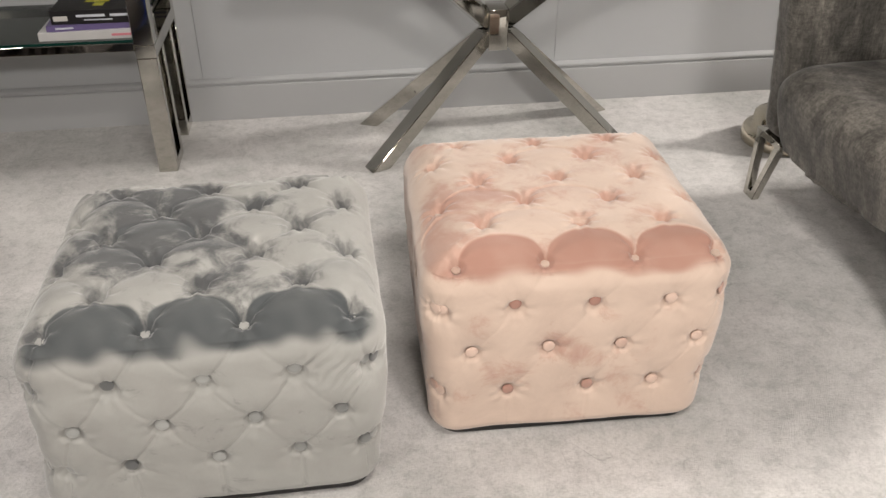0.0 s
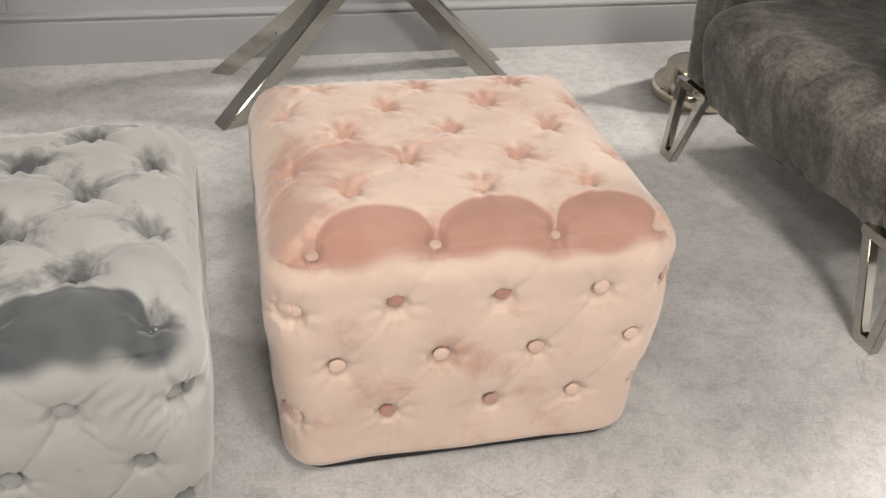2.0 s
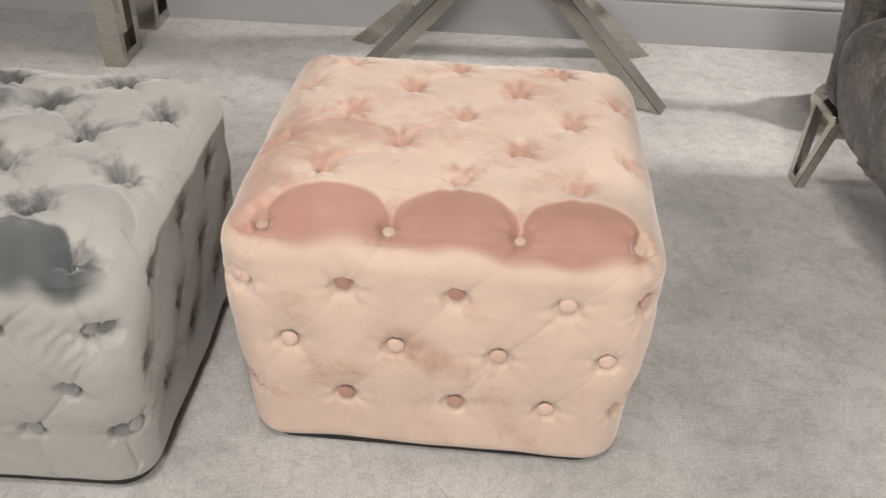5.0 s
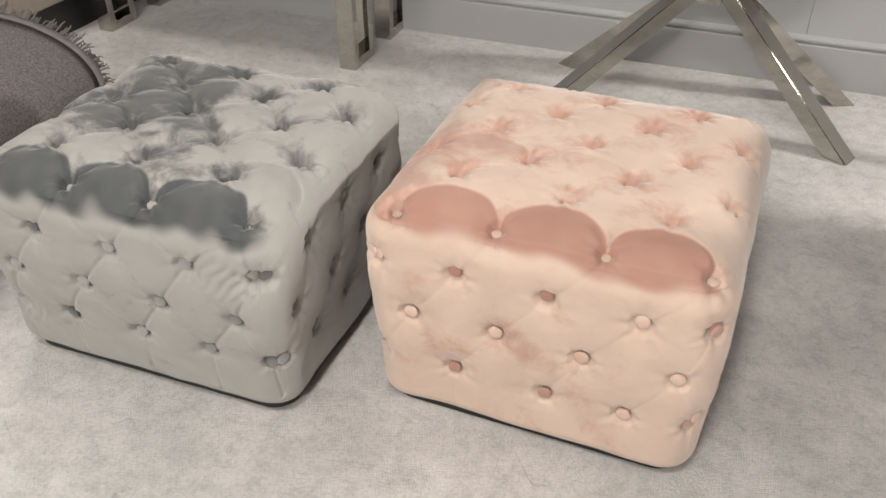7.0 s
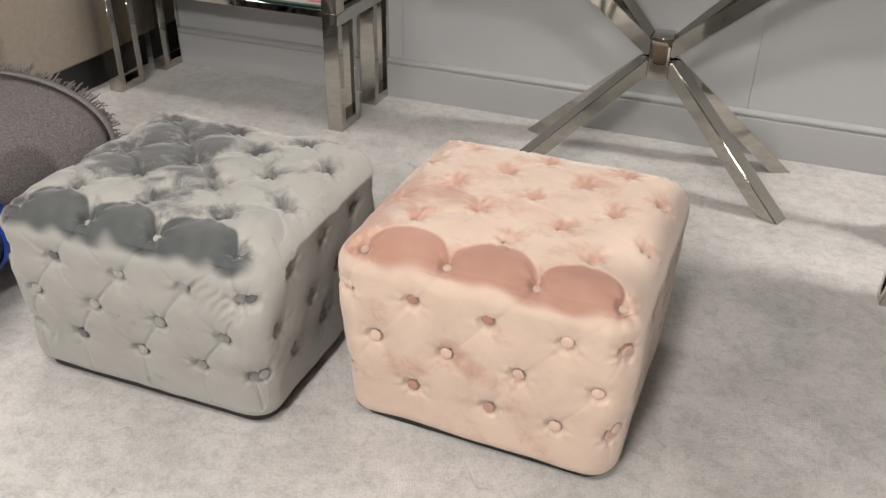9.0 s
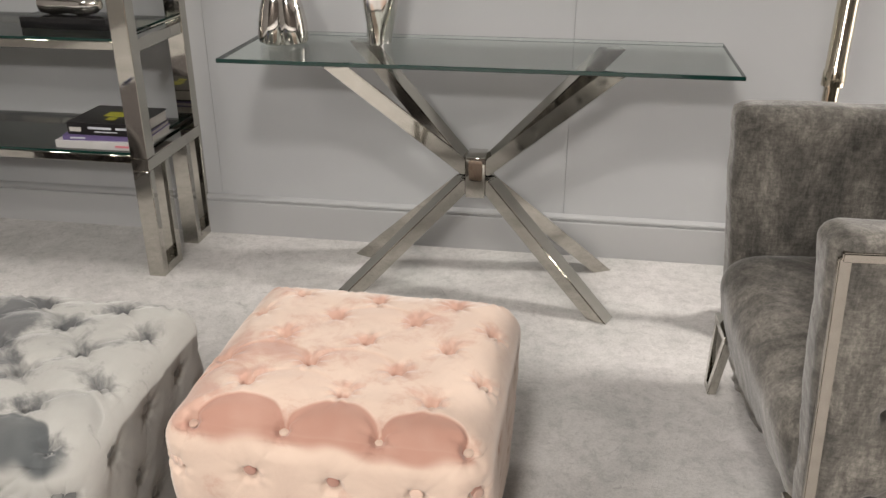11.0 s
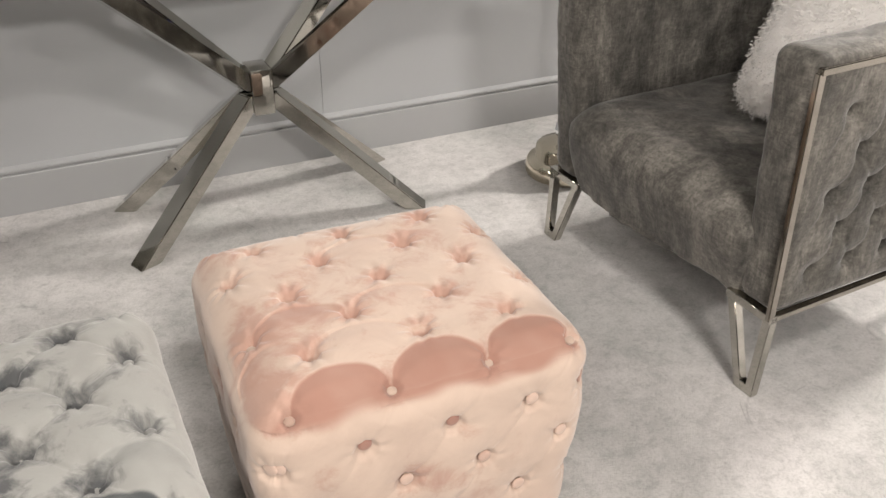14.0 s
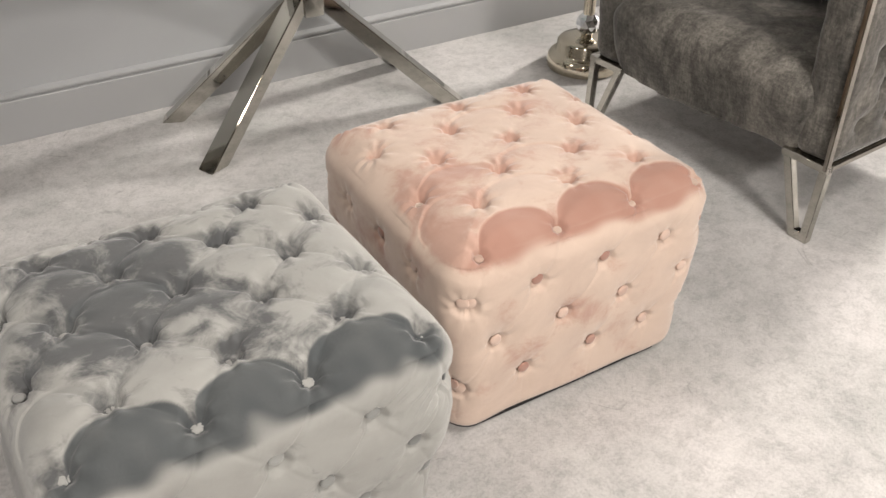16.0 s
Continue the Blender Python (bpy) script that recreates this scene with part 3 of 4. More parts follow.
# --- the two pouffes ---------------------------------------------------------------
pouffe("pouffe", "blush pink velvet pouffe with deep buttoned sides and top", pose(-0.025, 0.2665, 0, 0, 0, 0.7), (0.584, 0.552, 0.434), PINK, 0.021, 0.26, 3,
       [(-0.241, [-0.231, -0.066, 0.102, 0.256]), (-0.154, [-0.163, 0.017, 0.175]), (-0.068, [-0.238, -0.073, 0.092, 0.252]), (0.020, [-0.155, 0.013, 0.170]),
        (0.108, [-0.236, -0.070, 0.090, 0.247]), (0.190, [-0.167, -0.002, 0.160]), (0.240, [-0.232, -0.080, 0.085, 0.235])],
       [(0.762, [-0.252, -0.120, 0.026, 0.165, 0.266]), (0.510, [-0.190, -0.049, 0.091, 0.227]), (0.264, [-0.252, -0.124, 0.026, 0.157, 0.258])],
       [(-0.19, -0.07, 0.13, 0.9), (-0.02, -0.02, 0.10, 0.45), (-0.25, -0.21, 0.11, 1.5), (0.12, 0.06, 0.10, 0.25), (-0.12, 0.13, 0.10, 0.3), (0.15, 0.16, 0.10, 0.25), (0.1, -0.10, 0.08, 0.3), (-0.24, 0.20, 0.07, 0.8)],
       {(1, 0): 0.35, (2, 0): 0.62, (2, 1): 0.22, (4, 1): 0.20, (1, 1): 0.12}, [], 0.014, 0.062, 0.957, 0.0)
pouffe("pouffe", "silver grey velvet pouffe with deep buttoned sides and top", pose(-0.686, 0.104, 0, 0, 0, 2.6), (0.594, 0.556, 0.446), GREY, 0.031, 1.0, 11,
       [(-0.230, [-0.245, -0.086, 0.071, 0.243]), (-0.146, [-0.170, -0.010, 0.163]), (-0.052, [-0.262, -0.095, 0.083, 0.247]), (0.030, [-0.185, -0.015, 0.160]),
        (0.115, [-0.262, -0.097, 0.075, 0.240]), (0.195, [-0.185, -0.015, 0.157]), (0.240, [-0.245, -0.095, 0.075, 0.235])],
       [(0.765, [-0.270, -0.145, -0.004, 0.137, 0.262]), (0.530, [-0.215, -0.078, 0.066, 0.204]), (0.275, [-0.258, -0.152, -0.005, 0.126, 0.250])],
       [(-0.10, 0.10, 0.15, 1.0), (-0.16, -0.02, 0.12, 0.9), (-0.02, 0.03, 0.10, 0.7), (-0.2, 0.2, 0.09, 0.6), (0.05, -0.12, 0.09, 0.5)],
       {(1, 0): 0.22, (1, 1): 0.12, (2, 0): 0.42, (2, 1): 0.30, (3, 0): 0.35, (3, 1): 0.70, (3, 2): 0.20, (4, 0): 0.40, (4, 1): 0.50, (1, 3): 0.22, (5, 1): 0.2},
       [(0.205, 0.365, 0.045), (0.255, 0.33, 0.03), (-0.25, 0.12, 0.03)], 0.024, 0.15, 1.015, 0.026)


# --- the glass console table -----------------------------------------------------------
def console_table():
    t = thing("console_table", "glass-topped console table with crossed polished steel legs", "console table", pose(0.024, 1.408, 0, 0, 0, 2.2))
    top = box((-0.722, -0.215, 0.752), (0.722, 0.215, 0.764), 0.0015, 1)
    for f in top.faces:
        f.material_index = 0 if f.normal.z > 0.9 else 2 if f.normal.z < -0.9 or f.normal.y > 0.9 else 1
    part("glass_top", top, [GLASS, GLASS_EDGE, CLEAR], t, "clear glass top with a green edge", False)
    for ux in (-1, 1):
        for uy in (-1, 1):
            bm = bmesh.new()
            add_bar(bm, (ux * 0.022, uy * 0.008, 0.378), (ux * 0.404, uy * 0.176, 0.0), 0.058, 0.044, None, 0.003, True)
            part("lower_leg", bm, CHROME, t)
            bm = bmesh.new()
            add_bar(bm, (ux * 0.022, uy * 0.008, 0.394), (ux * 0.392, uy * 0.172, 0.749), 0.058, 0.044, None, 0.003, True)
            part("upper_leg", bm, CHROME, t)
            if ux < 0 < uy:
                bm = bmesh.new()
                add_lathe(bm, [(0.0045, 0.0), (0.0055, 0.0008), (0.0035, 0.0018)], Matrix.Translation((-0.252, 0.080, 0.146)) @ Vector((0.377, -0.926, 0.1)).to_track_quat("Z", "Y").to_matrix().to_4x4(), 14)
                part("bolt", bm, BLACK, t, "small dark screw head")
            bm = bmesh.new()
            add_lathe(bm, [(0.012, 0.7485), (0.012, 0.7518)], Matrix.Translation((ux * 0.36, uy * 0.157, 0)), 16)
            part("pad", bm, GLASS_EDGE, t, "small clear rubber pad")
    part("hub", box((-0.030, -0.048, 0.320), (0.030, 0.048, 0.450), 0.003), CHROME, t, "square steel collar where the legs meet")
    return t


console_table()


# --- vases on the table ------------------------------------------------------------------
def lobed_vase():
    t = thing("vase", "silver double-bodied ceramic vase standing on the glass", "vase", pose(-0.574, 1.405, 0.764, 0, 0, 8))
    for ux in (-1, 1):
        bm = bmesh.new()
        prof = [(0.034, 0.0), (0.041, 0.004), (0.046, 0.025), (0.047, 0.06), (0.044, 0.10), (0.036, 0.142), (0.023, 0.175), (0.015, 0.20), (0.012, 0.235), (0.013, 0.26)]
        add_lathe(bm, prof, pose(ux * 0.034, 0, 0, 0, -ux * 7, 0), 32)
        part("body", bm, SILVER, t)
    return t


def twisted_vase():
    t = thing("vase", "tall silver ceramic vase with a folded, flaring body", "vase", pose(-0.290, 1.462, 0.764))
    bm = bmesh.new()
    rings, steps = [], 48
    for k in range(28):
        z = 0.30 * k / 27
        r = 0.036 + 0.019 * smoothstep(0.0, 0.16, z) - 0.012 * smoothstep(0.18, 0.30, z)
        ring = []
        for j in range(steps):
            a = 2 * math.pi * j / steps
            rr = r * (1 + 0.10 * math.sin(3 * a + 14 * z) + 0.04 * math.sin(5 * a - 9 * z))
            ring.append(bm.verts.new((rr * math.cos(a) + 0.008 * math.sin(9 * z) - 0.004, rr * math.sin(a), z)))
        rings.append(ring)
    for lo, hi in zip(rings, rings[1:]):
        for j in range(steps):
            bm.faces.new((lo[j], lo[(j + 1) % steps], hi[(j + 1) % steps], hi[j]))
    bm.faces.new(rings[0][::-1])
    bm.faces.new(rings[-1])
    part("body", bm, SILVER, t)
    return t


SILVER = plain("silver_glaze", (0.70, 0.675, 0.64), 0.09, 1.0, 0.05, 14)
lobed_vase()
twisted_vase()


# --- the shelf unit -----------------------------------------------------------------------
def shelf_unit():
    t = thing("shelf_unit", "polished steel display shelf with smoked glass shelves", "shelf unit", pose(-2.001, 1.225, 0, 0, 0, 1.9))
    wide, deep, tall = 1.0, 0.408, 1.52
    for x in (0.0, wide - 0.058):
        for y in (0.0, deep - 0.138):
            # each foot is a tall, narrow loop of flat tube
            for name, lo, hi in (("loop_post", (x, y, 0), (x + 0.058, y + 0.030, 0.372)), ("loop_post", (x, y + 0.108, 0), (x + 0.058, y + 0.138, 0.372)), ("loop_foot", (x, y + 0.030, 0), (x + 0.058, y + 0.108, 0.032))):
                part(name, box(lo, hi, 0.002, 1), CHROME, t)
        part("side_rail", box((x, 0.0, 0.372), (x + 0.058, deep, 0.412), 0.002, 1), CHROME, t)
        for y in (0.0, deep - 0.052):
            part("post", box((x, y, 0.412), (x + 0.058, y + 0.052, tall), 0.002, 1), CHROME, t)
    for z in (0.395, 0.752, 1.11, tall - 0.03):
        for y in (0.004, deep - 0.034):
            part("shelf_rail", box((0.058, y, z), (wide - 0.058, y + 0.030, z + 0.026), 0.002, 1), CHROME, t)
        if z > 0.4:
            for x in (0.004, wide - 0.054):
                part("side_rail", box((x, 0.052, z - 0.012), (x + 0.050, deep - 0.052, z + 0.026), 0.002, 1), CHROME, t)
        bm = box((0.060, 0.006, z + 0.0262), (wide - 0.060, deep - 0.006, z + 0.0342), 0.001, 1)
        for f in bm.faces:
            f.material_index = 0 if f.normal.z > 0.9 else 2 if f.normal.z < -0.9 else 1
        part("shelf", bm, [SMOKED, GLASS_EDGE, CLEAR], t, "smoked grey glass shelf", False)
    return t


shelf_unit()
SHELF_LOW, SHELF_MID = 0.4295, 0.7865


def book(label, m, size, cover, prints=()):
    t = thing("book", label, "book", m, "stack of books")
    w, d, h = size
    part("pages", box((-w / 2 + 0.003, -d / 2 + 0.006, 0.003), (w / 2 - 0.004, d / 2 - 0.004, h - 0.003)), PAPER, t, "cream page block", False)
    bm = bmesh.new()
    add_box(bm, (-w / 2, -d / 2, 0), (w / 2, d / 2, 0.003))
    add_box(bm, (-w / 2, -d / 2, h - 0.003), (w / 2, d / 2, h))
    add_box(bm, (-w / 2, -d / 2, 0.003), (w / 2, -d / 2 + 0.004, h - 0.003))
    part("cover", bm, cover, t, "", False)
    for material, lo, hi in prints:
        part("print_bar", box(lo, hi), material, t, "printed lettering", False)
    return t


B = SHELF_LOW
book("white paperback at the bottom of the stack", pose(-1.185, 1.388, B, 0, 0, 2), (0.29, 0.22, 0.024), COVER_WHITE, [(PINK_PRINT, (0.06, -0.111, 0.008), (0.12, -0.1095, 0.015))])
book("purple softback book in the stack", pose(-1.175, 1.395, B + 0.0245, 0, 0, 5), (0.27, 0.21, 0.017), COVER_PURPLE, [(PINK_PRINT, (0.10, -0.106, 0.003), (0.13, -0.1045, 0.014)), (WHITE_PRINT, (-0.11, -0.106, 0.006), (-0.06, -0.1045, 0.011))])
book("thick black hardback with a green and yellow cover picture", pose(-1.165, 1.392, B + 0.042, 0, 0, 1), (0.245, 0.20, 0.040), COVER_BLACK,
     [(WHITE_PRINT, (-0.05, -0.101, 0.020), (0.03, -0.0995, 0.027)), (WHITE_PRINT, (0.045, -0.101, 0.020), (0.095, -0.0995, 0.027)), (PAPER, (-0.115, -0.101, 0.010), (-0.075, -0.0995, 0.024)),
      (WHITE_PRINT, (-0.03, -0.101, 0.010), (0.05, -0.0995, 0.013)), (YELLOW, (-0.04, -0.02, 0.0395), (0.03, 0.03, 0.0408)), (YELLOW, (-0.01, -0.06, 0.0395), (0.02, -0.03, 0.0408))])

t = thing("ornament", "silver reclining ornament on a black gloss plinth", "ornament", pose(-1.29, 1.43, SHELF_MID))
part("plinth", box((-0.15, -0.06, 0), (0.15, 0.06, 0.036), 0.003), GLOSS_BLACK, t, "black gloss plinth")
bm = bmesh.new()
add_lathe(bm, [(0.010, -0.11), (0.030, -0.10), (0.037, -0.06), (0.030, -0.01), (0.036, 0.04), (0.028, 0.085), (0.014, 0.105)], pose(0.0, 0, 0.070, 0, 90, 0), 32)
part("figure", bm, SILVER, t, "plain polished silver form")


# --- the armchair ---------------------------------------------------------------------------
def pad(name, lo, hi, radius, parent, shape=None, counts=(40, 40, 40), label="", puff=0.0, seed=1):
    """A stuffed, upholstered block with rounded edges; shape moves its places."""
    half = tuple((b - a) / 2 for a, b in zip(lo, hi))
    p, n, quads = shell(half, counts, radius)
    centre = np.array([(a + b) / 2 for a, b in zip(lo, hi)])
    rel = p / np.array(half)
    bulge = puff * (1 - rel[:, 0] ** 2 * 0.9) * (1 - rel[:, 1] ** 2 * 0.9) * (1 - rel[:, 2] ** 2 * 0.9)
    p = p + centre + n * (bulge + 0.002 * waves(p, 0.11, seed) + 0.0007 * waves(p, 0.03, seed + 1))[:, None]
    if shape:
        p = shape(p, n)
    return skin(name, p, quads, CRUSHED, parent, label)


def armchair():
    t = thing("armchair", "crushed grey velvet armchair with buttoned sides and steel frame", "armchair", pose(0.808, 0.137, 0, 0, 0, 5.0))
    W, D = 0.812, 0.80
    TUFTS = [(0.085 + 0.115 * k + (0.0575 if r % 2 else 0.0), 0.655 - 0.09 * r) for r in range(5) for k in range(6) if 0.10 + 0.115 * k < 0.68]

    def tuft(p, n, y_out, sign):
        out = (n[:, 1] * sign) > 0.6
        move = np.zeros(len(p))
        near = np.full(len(p), 9.0)
        for bx, bz in TUFTS:
            near = np.minimum(near, np.hypot(p[:, 0] - bx, p[:, 2] - bz))
        move = -0.034 * np.exp(-(near / 0.015) ** 4) - 0.013 * np.exp(-(near / 0.028) ** 2) + 0.004
        a = np.array([(x, 0, z) for x, z in TUFTS for s in (-1, 1) if z > 0.30])
        b = np.array([(x + s * 0.0575, 0, z - 0.09) for x, z in TUFTS for s in (-1, 1) if z > 0.30])
        flat = p * np.array([1, 0, 1])
        seam, _ = to_segments(flat, a, b)
        move -= 0.0050 * np.exp(-(seam / 0.0055) ** 2) * np.exp(-(near / 0.07) ** 2)
        p[:, 1] += np.where(out, sign * move, 0)
        return p

    for near in (True, False):
        y0, y1 = (0.006, 0.112) if near else (W - 0.112, W - 0.006)

        def lean(p, n, near=near, y0=y0, y1=y1):
            # the front leans forward towards the top
            k = np.clip((p[:, 2] - 0.21) / 0.55, 0, 1)
            f = np.clip(1 - p[:, 0] / 0.25, 0, 1)
            p[:, 0] += -0.046 * k * f + 0.004 * (1 - k) * f
            return tuft(p, n, y0 if near else y1, -1 if near else 1)

        arm = pad("arm", (-0.012, y0, 0.212), (D - 0.02, y1, 0.785), 0.034, t, lean, (200, 24, 140), "upright arm with a buttoned outer side", 0.006, 5 if near else 6)
        fy = 0.012 if near else W - 0.012
        side = -1 if near else 1
        bm = bmesh.new()
        if near:
            add_bar(bm, (-0.0105, fy + side * 0.006, 0.205), (-0.0400, fy + side * 0.006, 0.755), 0.012, 0.019, (0, 1, 0), 0.002)
        for a, b in (((-0.045, fy, 0.756), (D - 0.02, fy, 0.758)), ((0.0, fy, 0.210), (D - 0.04, fy, 0.210)), ((D - 0.03, fy, 0.21), (D - 0.02, fy, 0.758))):
            add_bar(bm, Vector(a) + Vector((0, side * 0.006, 0)), Vector(b) + Vector((0, side * 0.006, 0)), 0.016, 0.015, (0, 1, 0), 0.002)
        part("side_frame", bm, TRIM, t, "polished steel trim round the side")
        for fx in (-0.008, D - 0.05):
            bm = bmesh.new()
            inner = 0.118 if near else W - 0.118
            foot_in = 0.040 if near else W - 0.040
            o = 0.010 if near else W - 0.010
            d = 0.022
            add_bar(bm, (fx, o, 0.0), (fx + 0.005, o, 0.215), 0.022, d, (0, 1, 0), 0.0015, True)
            add_bar(bm, (fx, foot_in, 0.0), (fx + 0.005, inner, 0.215), 0.022, d, (0, 1, 0), 0.0015, True)
            add_box(bm, (fx - 0.008, min(o, inner) - 0.011, 0.197), (fx + 0.016, max(o, inner) + 0.011, 0.217), 0.0015, 1)
            add_box(bm, (fx - 0.0105, min(o, foot_in) - 0.0105, 0.0), (fx + 0.0105, max(o, foot_in) + 0.0105, 0.024), 0.0015, 1)
            part("leg", bm, CHROME, t, "open wedge-shaped steel leg")
        me = button_mesh(0.011)
        me.materials.append(CRUSHED)
        for bx, bz in TUFTS:
            ob = new("button", me)
            ob.parent = arm
            ob.matrix_local = pose(bx, (y0 + 0.044) if near else (y1 - 0.044), bz, 90 if near else -90)

    def waterfall(p, n):
        # the front runs straight down to the frame, turned under only at the very edge
        k = np.clip((0.18 - p[:, 0]) / 0.25, 0, 1)
        p[:, 2] -= 0.014 * k ** 2 * smoothstep(0.27, 0.42, p[:, 2])
        level = np.clip(p[:, 2] - 0.206, 0, 0.08)
        inset = 0.08 - np.sqrt(0.08 ** 2 - (0.08 - level) ** 2)
        p[:, 0] -= np.where((n[:, 0] < -0.02) & (n[:, 2] < 0), inset * 0.86, 0)
        p[:, 0] += 0.030 * (1 - smoothstep(0.205, 0.36, p[:, 2])) * (n[:, 0] < -0.02)
        return p

    pad("seat", (-0.046, 0.058, 0.206), (D - 0.12, W - 0.058, 0.442), 0.08, t, waterfall, (80, 70, 44), "deep fixed seat with a rounded front", 0.016, 9)
    pad("backrest", (D - 0.17, 0.10, 0.215), (D - 0.02, W - 0.10, 0.803), 0.05, t, None, (20, 50, 40), "", 0.012, 12)
    part("underside", box((0.03, 0.03, 0.200), (D - 0.04, W - 0.03, 0.222)), BLACK, t, "black fabric underside", False)
    return t


armchair()


def fur_cushion():
    t = thing("cushion", "white shaggy fur cushion leaning in the armchair", "cushion", pose(1.209, 0.449, 0.666, -4, 38, 16))
    half = (0.095, 0.215, 0.215)
    p, n, quads = shell(half, (12, 34, 34), 0.06)
    rel = p / np.array(half)
    fat = np.clip((1 - rel[:, 1] ** 2) * (1 - rel[:, 2] ** 2), 0, 1) ** 0.5
    p[:, 0] *= 0.25 + 0.95 * fat
    skin("cover", p, quads, FUR, t)
    rng = np.random.default_rng(4)
    verts, faces = [], []
    pick = rng.integers(0, len(p), 60000)
    for i in pick:
        root = p[i] + rng.normal(0, 0.006, 3)
        d = n[i] + rng.normal(0, 0.75, 3) + np.array([0, 0, -0.35])
        d /= np.linalg.norm(d)
        s = np.cross(d, rng.normal(size=3))
        s /= np.linalg.norm(s)
        L = rng.uniform(0.004, 0.011)
        k = len(verts)
        bend = np.array([0, 0, -0.004])
        verts += [root - s * 0.0003, root + s * 0.0003, root + d * L * 0.6 + s * 0.0002, root + d * L + bend]
        faces += [(k, k + 1, k + 2), (k, k + 2, k + 3)]
    ob = skin("fur", np.array(verts), faces, FUR, t)
    tagged(ob, "long white tufted pile", "", "", "stuff")
    return t


fur_cushion()


# --- the floor lamp behind the armchair -----------------------------------------------------
t = thing("floor_lamp", "champagne chrome floor lamp with round stepped base", "floor lamp", pose(0.978, 1.278, 0))
bm = bmesh.new()
add_lathe(bm, [(0.121, 0), (0.128, 0.004), (0.130, 0.014), (0.128, 0.040), (0.122, 0.050), (0.114, 0.054), (0.104, 0.056), (0.100, 0.060), (0.098, 0.094), (0.090, 0.102), (0.060, 0.106), (0.03, 0.108)], None, 56)
part("base", bm, LAMP_METAL, t, "round stepped metal base", True, 50)
bm = bmesh.new()
add_lathe(bm, [(0.020, 0.106), (0.020, 0.735), (0.029, 0.738), (0.029, 0.775), (0.026, 0.78), (0.026, 1.55)], None, 28)
part("pole", bm, LAMP_METAL, t, "straight metal pole with a collar")
bm = bmesh.new()
bmesh.ops.create_icosphere(bm, subdivisions=2, radius=0.042, matrix=Matrix.Translation((0, 0, 0.152)))
part("crystal_ball", bm, CRYSTAL, t, "faceted crystal ball on the pole", False)


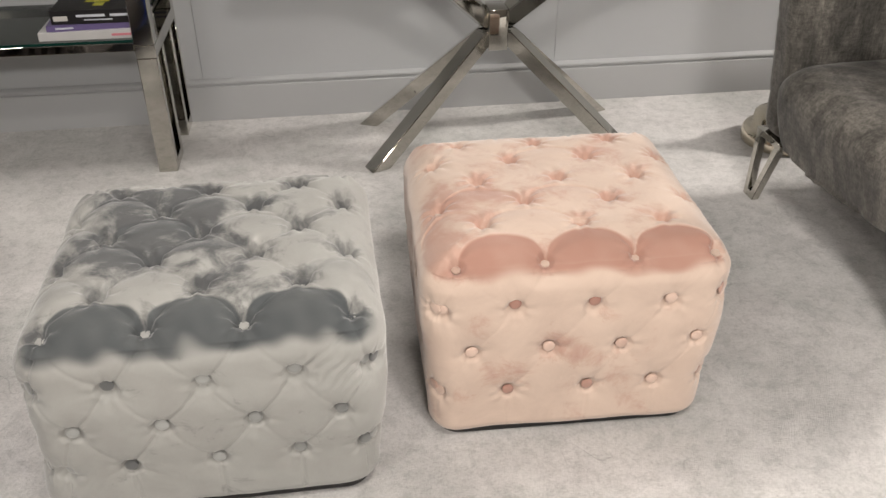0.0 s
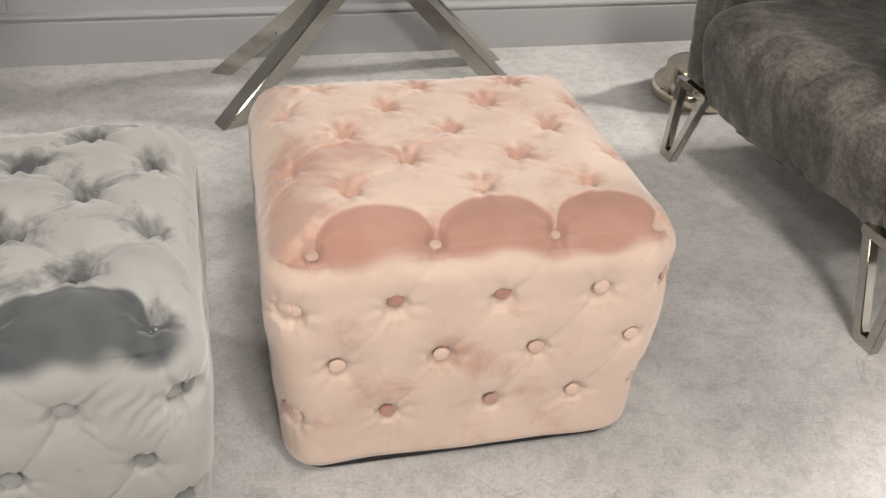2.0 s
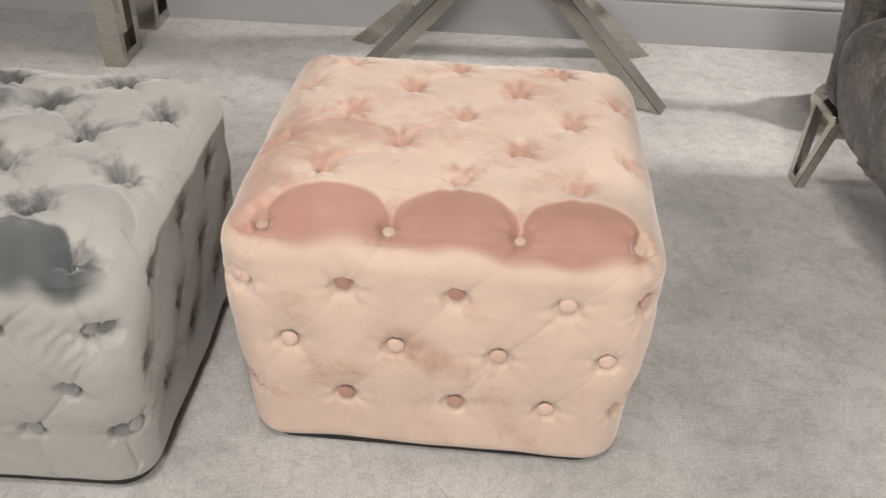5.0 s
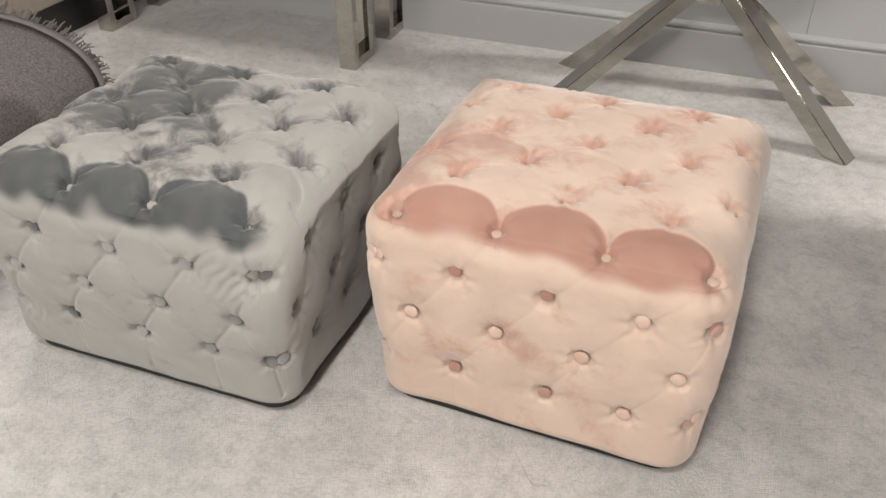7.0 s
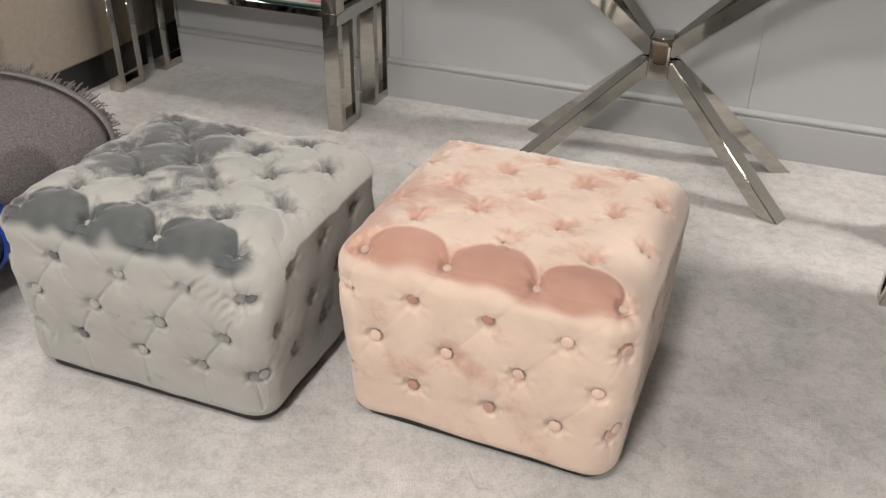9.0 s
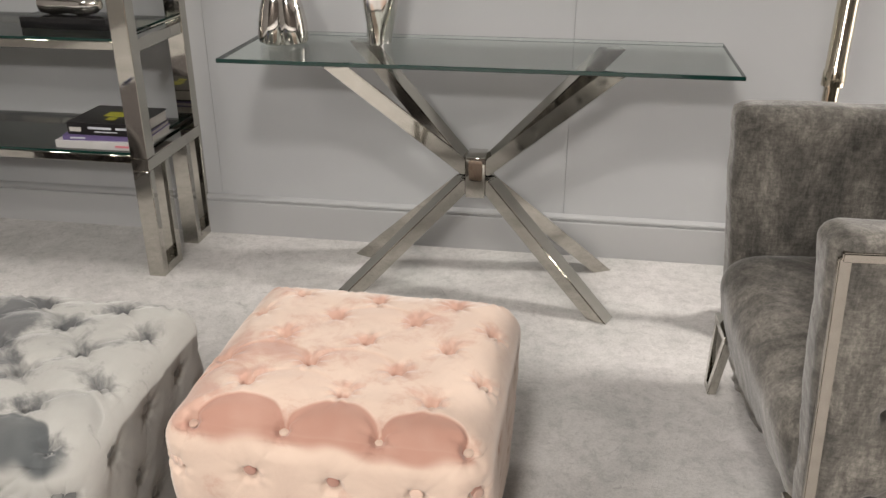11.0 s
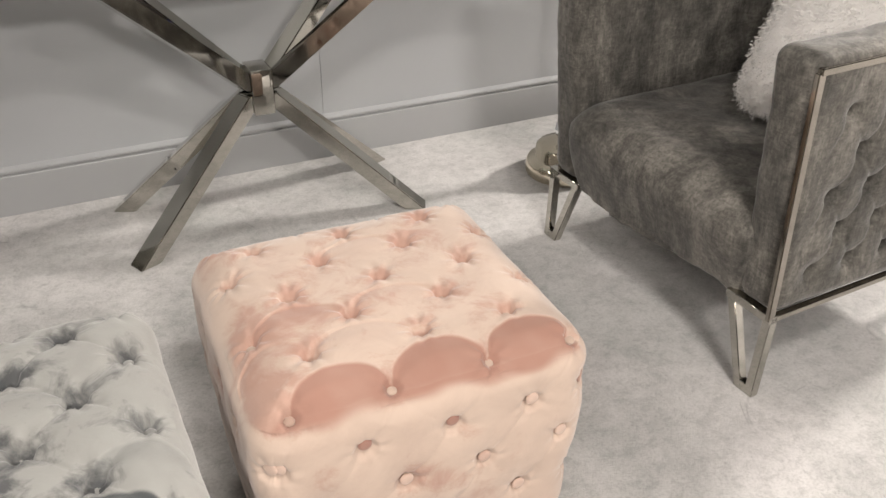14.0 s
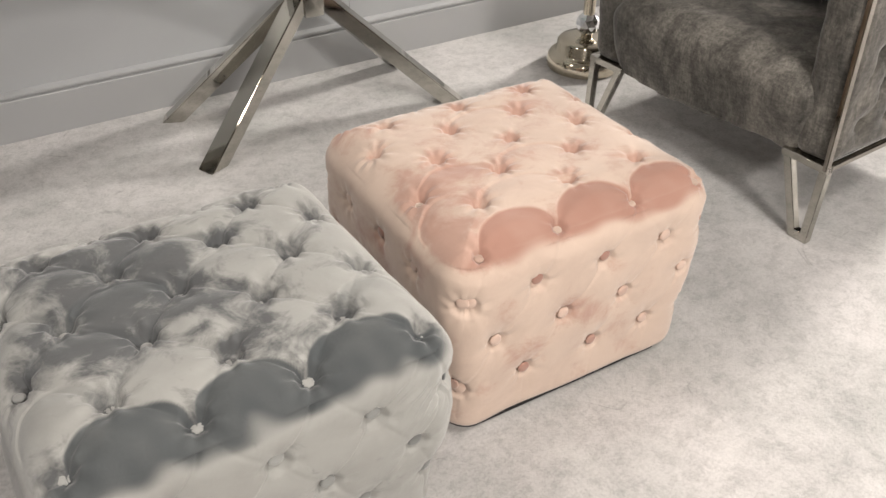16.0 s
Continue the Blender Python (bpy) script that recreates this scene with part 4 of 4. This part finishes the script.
# --- the rolled rug beside the pouffes ----------------------------------------------------------
def rolled_rug():
    turn = radians(106.3)
    axis = Vector((math.cos(turn), math.sin(turn), 0))
    R, WIDER, L = 0.184, 1.69, 1.25
    end = Vector((-1.672, 0.497, R))
    t = thing("rolled_rug", "grey felt-backed rug rolled up with a fringed end", "rug", Matrix.Translation(end) @ axis.to_track_quat("Y", "Z").to_matrix().to_4x4())
    # a spiral drawn out along the roll, sunk flat by its own weight: y runs along it, the far end at 0
    bm = bmesh.new()
    turns, per = 5, 56
    outer, inner = [], []
    for k in range(turns * per + 1):
        a = 2 * math.pi * k / per
        r = R - 0.030 * a / (2 * math.pi)
        for ring, rr in ((outer, r), (inner, r - 0.015)):
            ring.append((rr * WIDER * math.cos(a - 1.7), rr * math.sin(a - 1.7)))
    loop = outer + inner[::-1]
    slices = [0.0, -0.012, -0.25, -0.5, -0.75, -1.0, -L]
    rings = []
    for y in slices:
        grow = 0.994 if y == 0 else 1.0
        rings.append([bm.verts.new((x * grow, y, z * grow)) for x, z in loop])
    m = len(loop)
    for lo, hi in zip(rings, rings[1:]):
        for k in range(m):
            bm.faces.new((lo[k], lo[(k + 1) % m], hi[(k + 1) % m], hi[k]))
    h = len(outer)
    for ring in (rings[0], rings[-1]):
        for k in range(h - 1):
            bm.faces.new((ring[k], ring[k + 1], ring[m - 2 - k], ring[m - 1 - k]))
    part("rug", bm, FELT, t, "", True, 50)

    def band(name, y0, y1, proud, material, text):
        bm = bmesh.new()
        rings, n = [], 96
        for y in (y0, y1):
            rings.append([bm.verts.new(((R * WIDER + proud) * math.cos(a), y, max(-R + 0.001, (R + proud) * math.sin(a)))) for a in (2 * math.pi * k / n for k in range(n))])
        for k in range(n):
            bm.faces.new((rings[0][k], rings[0][(k + 1) % n], rings[1][(k + 1) % n], rings[1][k]))
        ob = part(name, bm, material, t, text)
        ob.modifiers.new("thickness", "SOLIDIFY").thickness = 0.0012

    band("binding", -0.026, 0.001, 0.002, FRINGE, "darker bound edge beside the fringe")
    # wool tassels round the far end, flaring outwards
    rng = np.random.default_rng(8)
    bm = bmesh.new()
    for k in range(640):
        a = -1.7 + 2 * math.pi * k / 400 + rng.normal(0, 0.01)
        r = R - 0.030 * (a + 1.7) / (2 * math.pi) - 0.004
        p = Vector((r * WIDER * math.cos(a), -0.002, r * math.sin(a)))
        flare = rng.uniform(0.2, 1.4)
        d = Vector((math.cos(a) * flare + rng.normal(0, 0.25), 1, math.sin(a) * flare + rng.normal(0, 0.15)))
        q = p + d.normalized() * rng.uniform(0.028, 0.046)
        add_bar(bm, p, q, 0.0032, 0.0026, None, 0)
        add_bar(bm, q, q + Vector((rng.normal(0, 0.007), rng.uniform(0, 0.010), rng.normal(-0.003, 0.007))), 0.0026, 0.0022, None, 0)
    tagged(part("fringe", bm, FRINGE, t, "twisted grey wool fringe"), "", "", "", "stuff")
    for y in (-0.590, -0.790):
        band("wrap", y, y + 0.055, 0.003, BLUE, "blue printed paper wrap")
        # its print: a small white frame and rows of fine lettering
        bars = [(0.50, 0.0, 0.010, 0.0016), (0.50, 0.022, 0.010, 0.0016)] + [(0.66 + 0.055 * k, 0.004 + 0.007 * r, 0.006, 0.0011) for k in range(5) for r in range(3)]
        for a, along, across_, thin in bars:
            bm = bmesh.new()
            spot = Vector(((R * WIDER + 0.0032) * math.cos(a), y + 0.016 + along, (R + 0.0032) * math.sin(a)))
            tilt = math.atan2(math.sin(a) / R, math.cos(a) / (R * WIDER))
            add_box(bm, (-across_, -thin, 0), (across_, thin, 0.0008), 0, 1, Matrix.Translation(spot) @ Matrix.Rotation(math.pi / 2 - tilt, 4, "Y"))
            part("print_bar", bm, WHITE_PRINT, t, "white printed mark", False)
    return t


rolled_rug()


# --- the beige chair beyond the rug ------------------------------------------------------------------
t = thing("beige_armchair", "beige upholstered armchair with piped front edge", "armchair", pose(-2.03, 0.82, 0))
for x in (-0.10, -0.74):
    part("arm", box((x, 0.0, 0.13), (x + 0.10, 0.56, 0.62), 0.014, 3), BEIGE, t, "flat upholstered arm panel")
part("backrest", box((-0.735, 0.564, 0.13), (-0.012, 0.76, 0.84), 0.025, 3), BEIGE, t, "upright upholstered back")
part("seat_front", box((-0.638, 0.006, 0.13), (-0.102, 0.12, 0.33), 0.012, 3), BEIGE, t, "padded front border")
part("seat", box((-0.636, -0.012, 0.334), (-0.104, 0.562, 0.47), 0.035, 4), BEIGE, t, "loose seat cushion")
for x in (-0.099, -0.001):
    bm = bmesh.new()
    add_bar(bm, (x, -0.001, 0.14), (x, -0.001, 0.60), 0.007, 0.007, (1, 0, 0), 0.002)
    part("piping", bm, BEIGE, t)
for z in (0.142, 0.322):
    bm = bmesh.new()
    add_bar(bm, (-0.63, 0.004, z), (-0.11, 0.004, z), 0.007, 0.007, (0, 0, 1), 0.002)
    part("piping", bm, BEIGE, t)
# a black block fills the space between chair and floor
part("base", box((-0.70, 0.05, 0.0), (-0.05, 0.72, 0.131)), BLACK, t, "black block in the space under the chair", False)
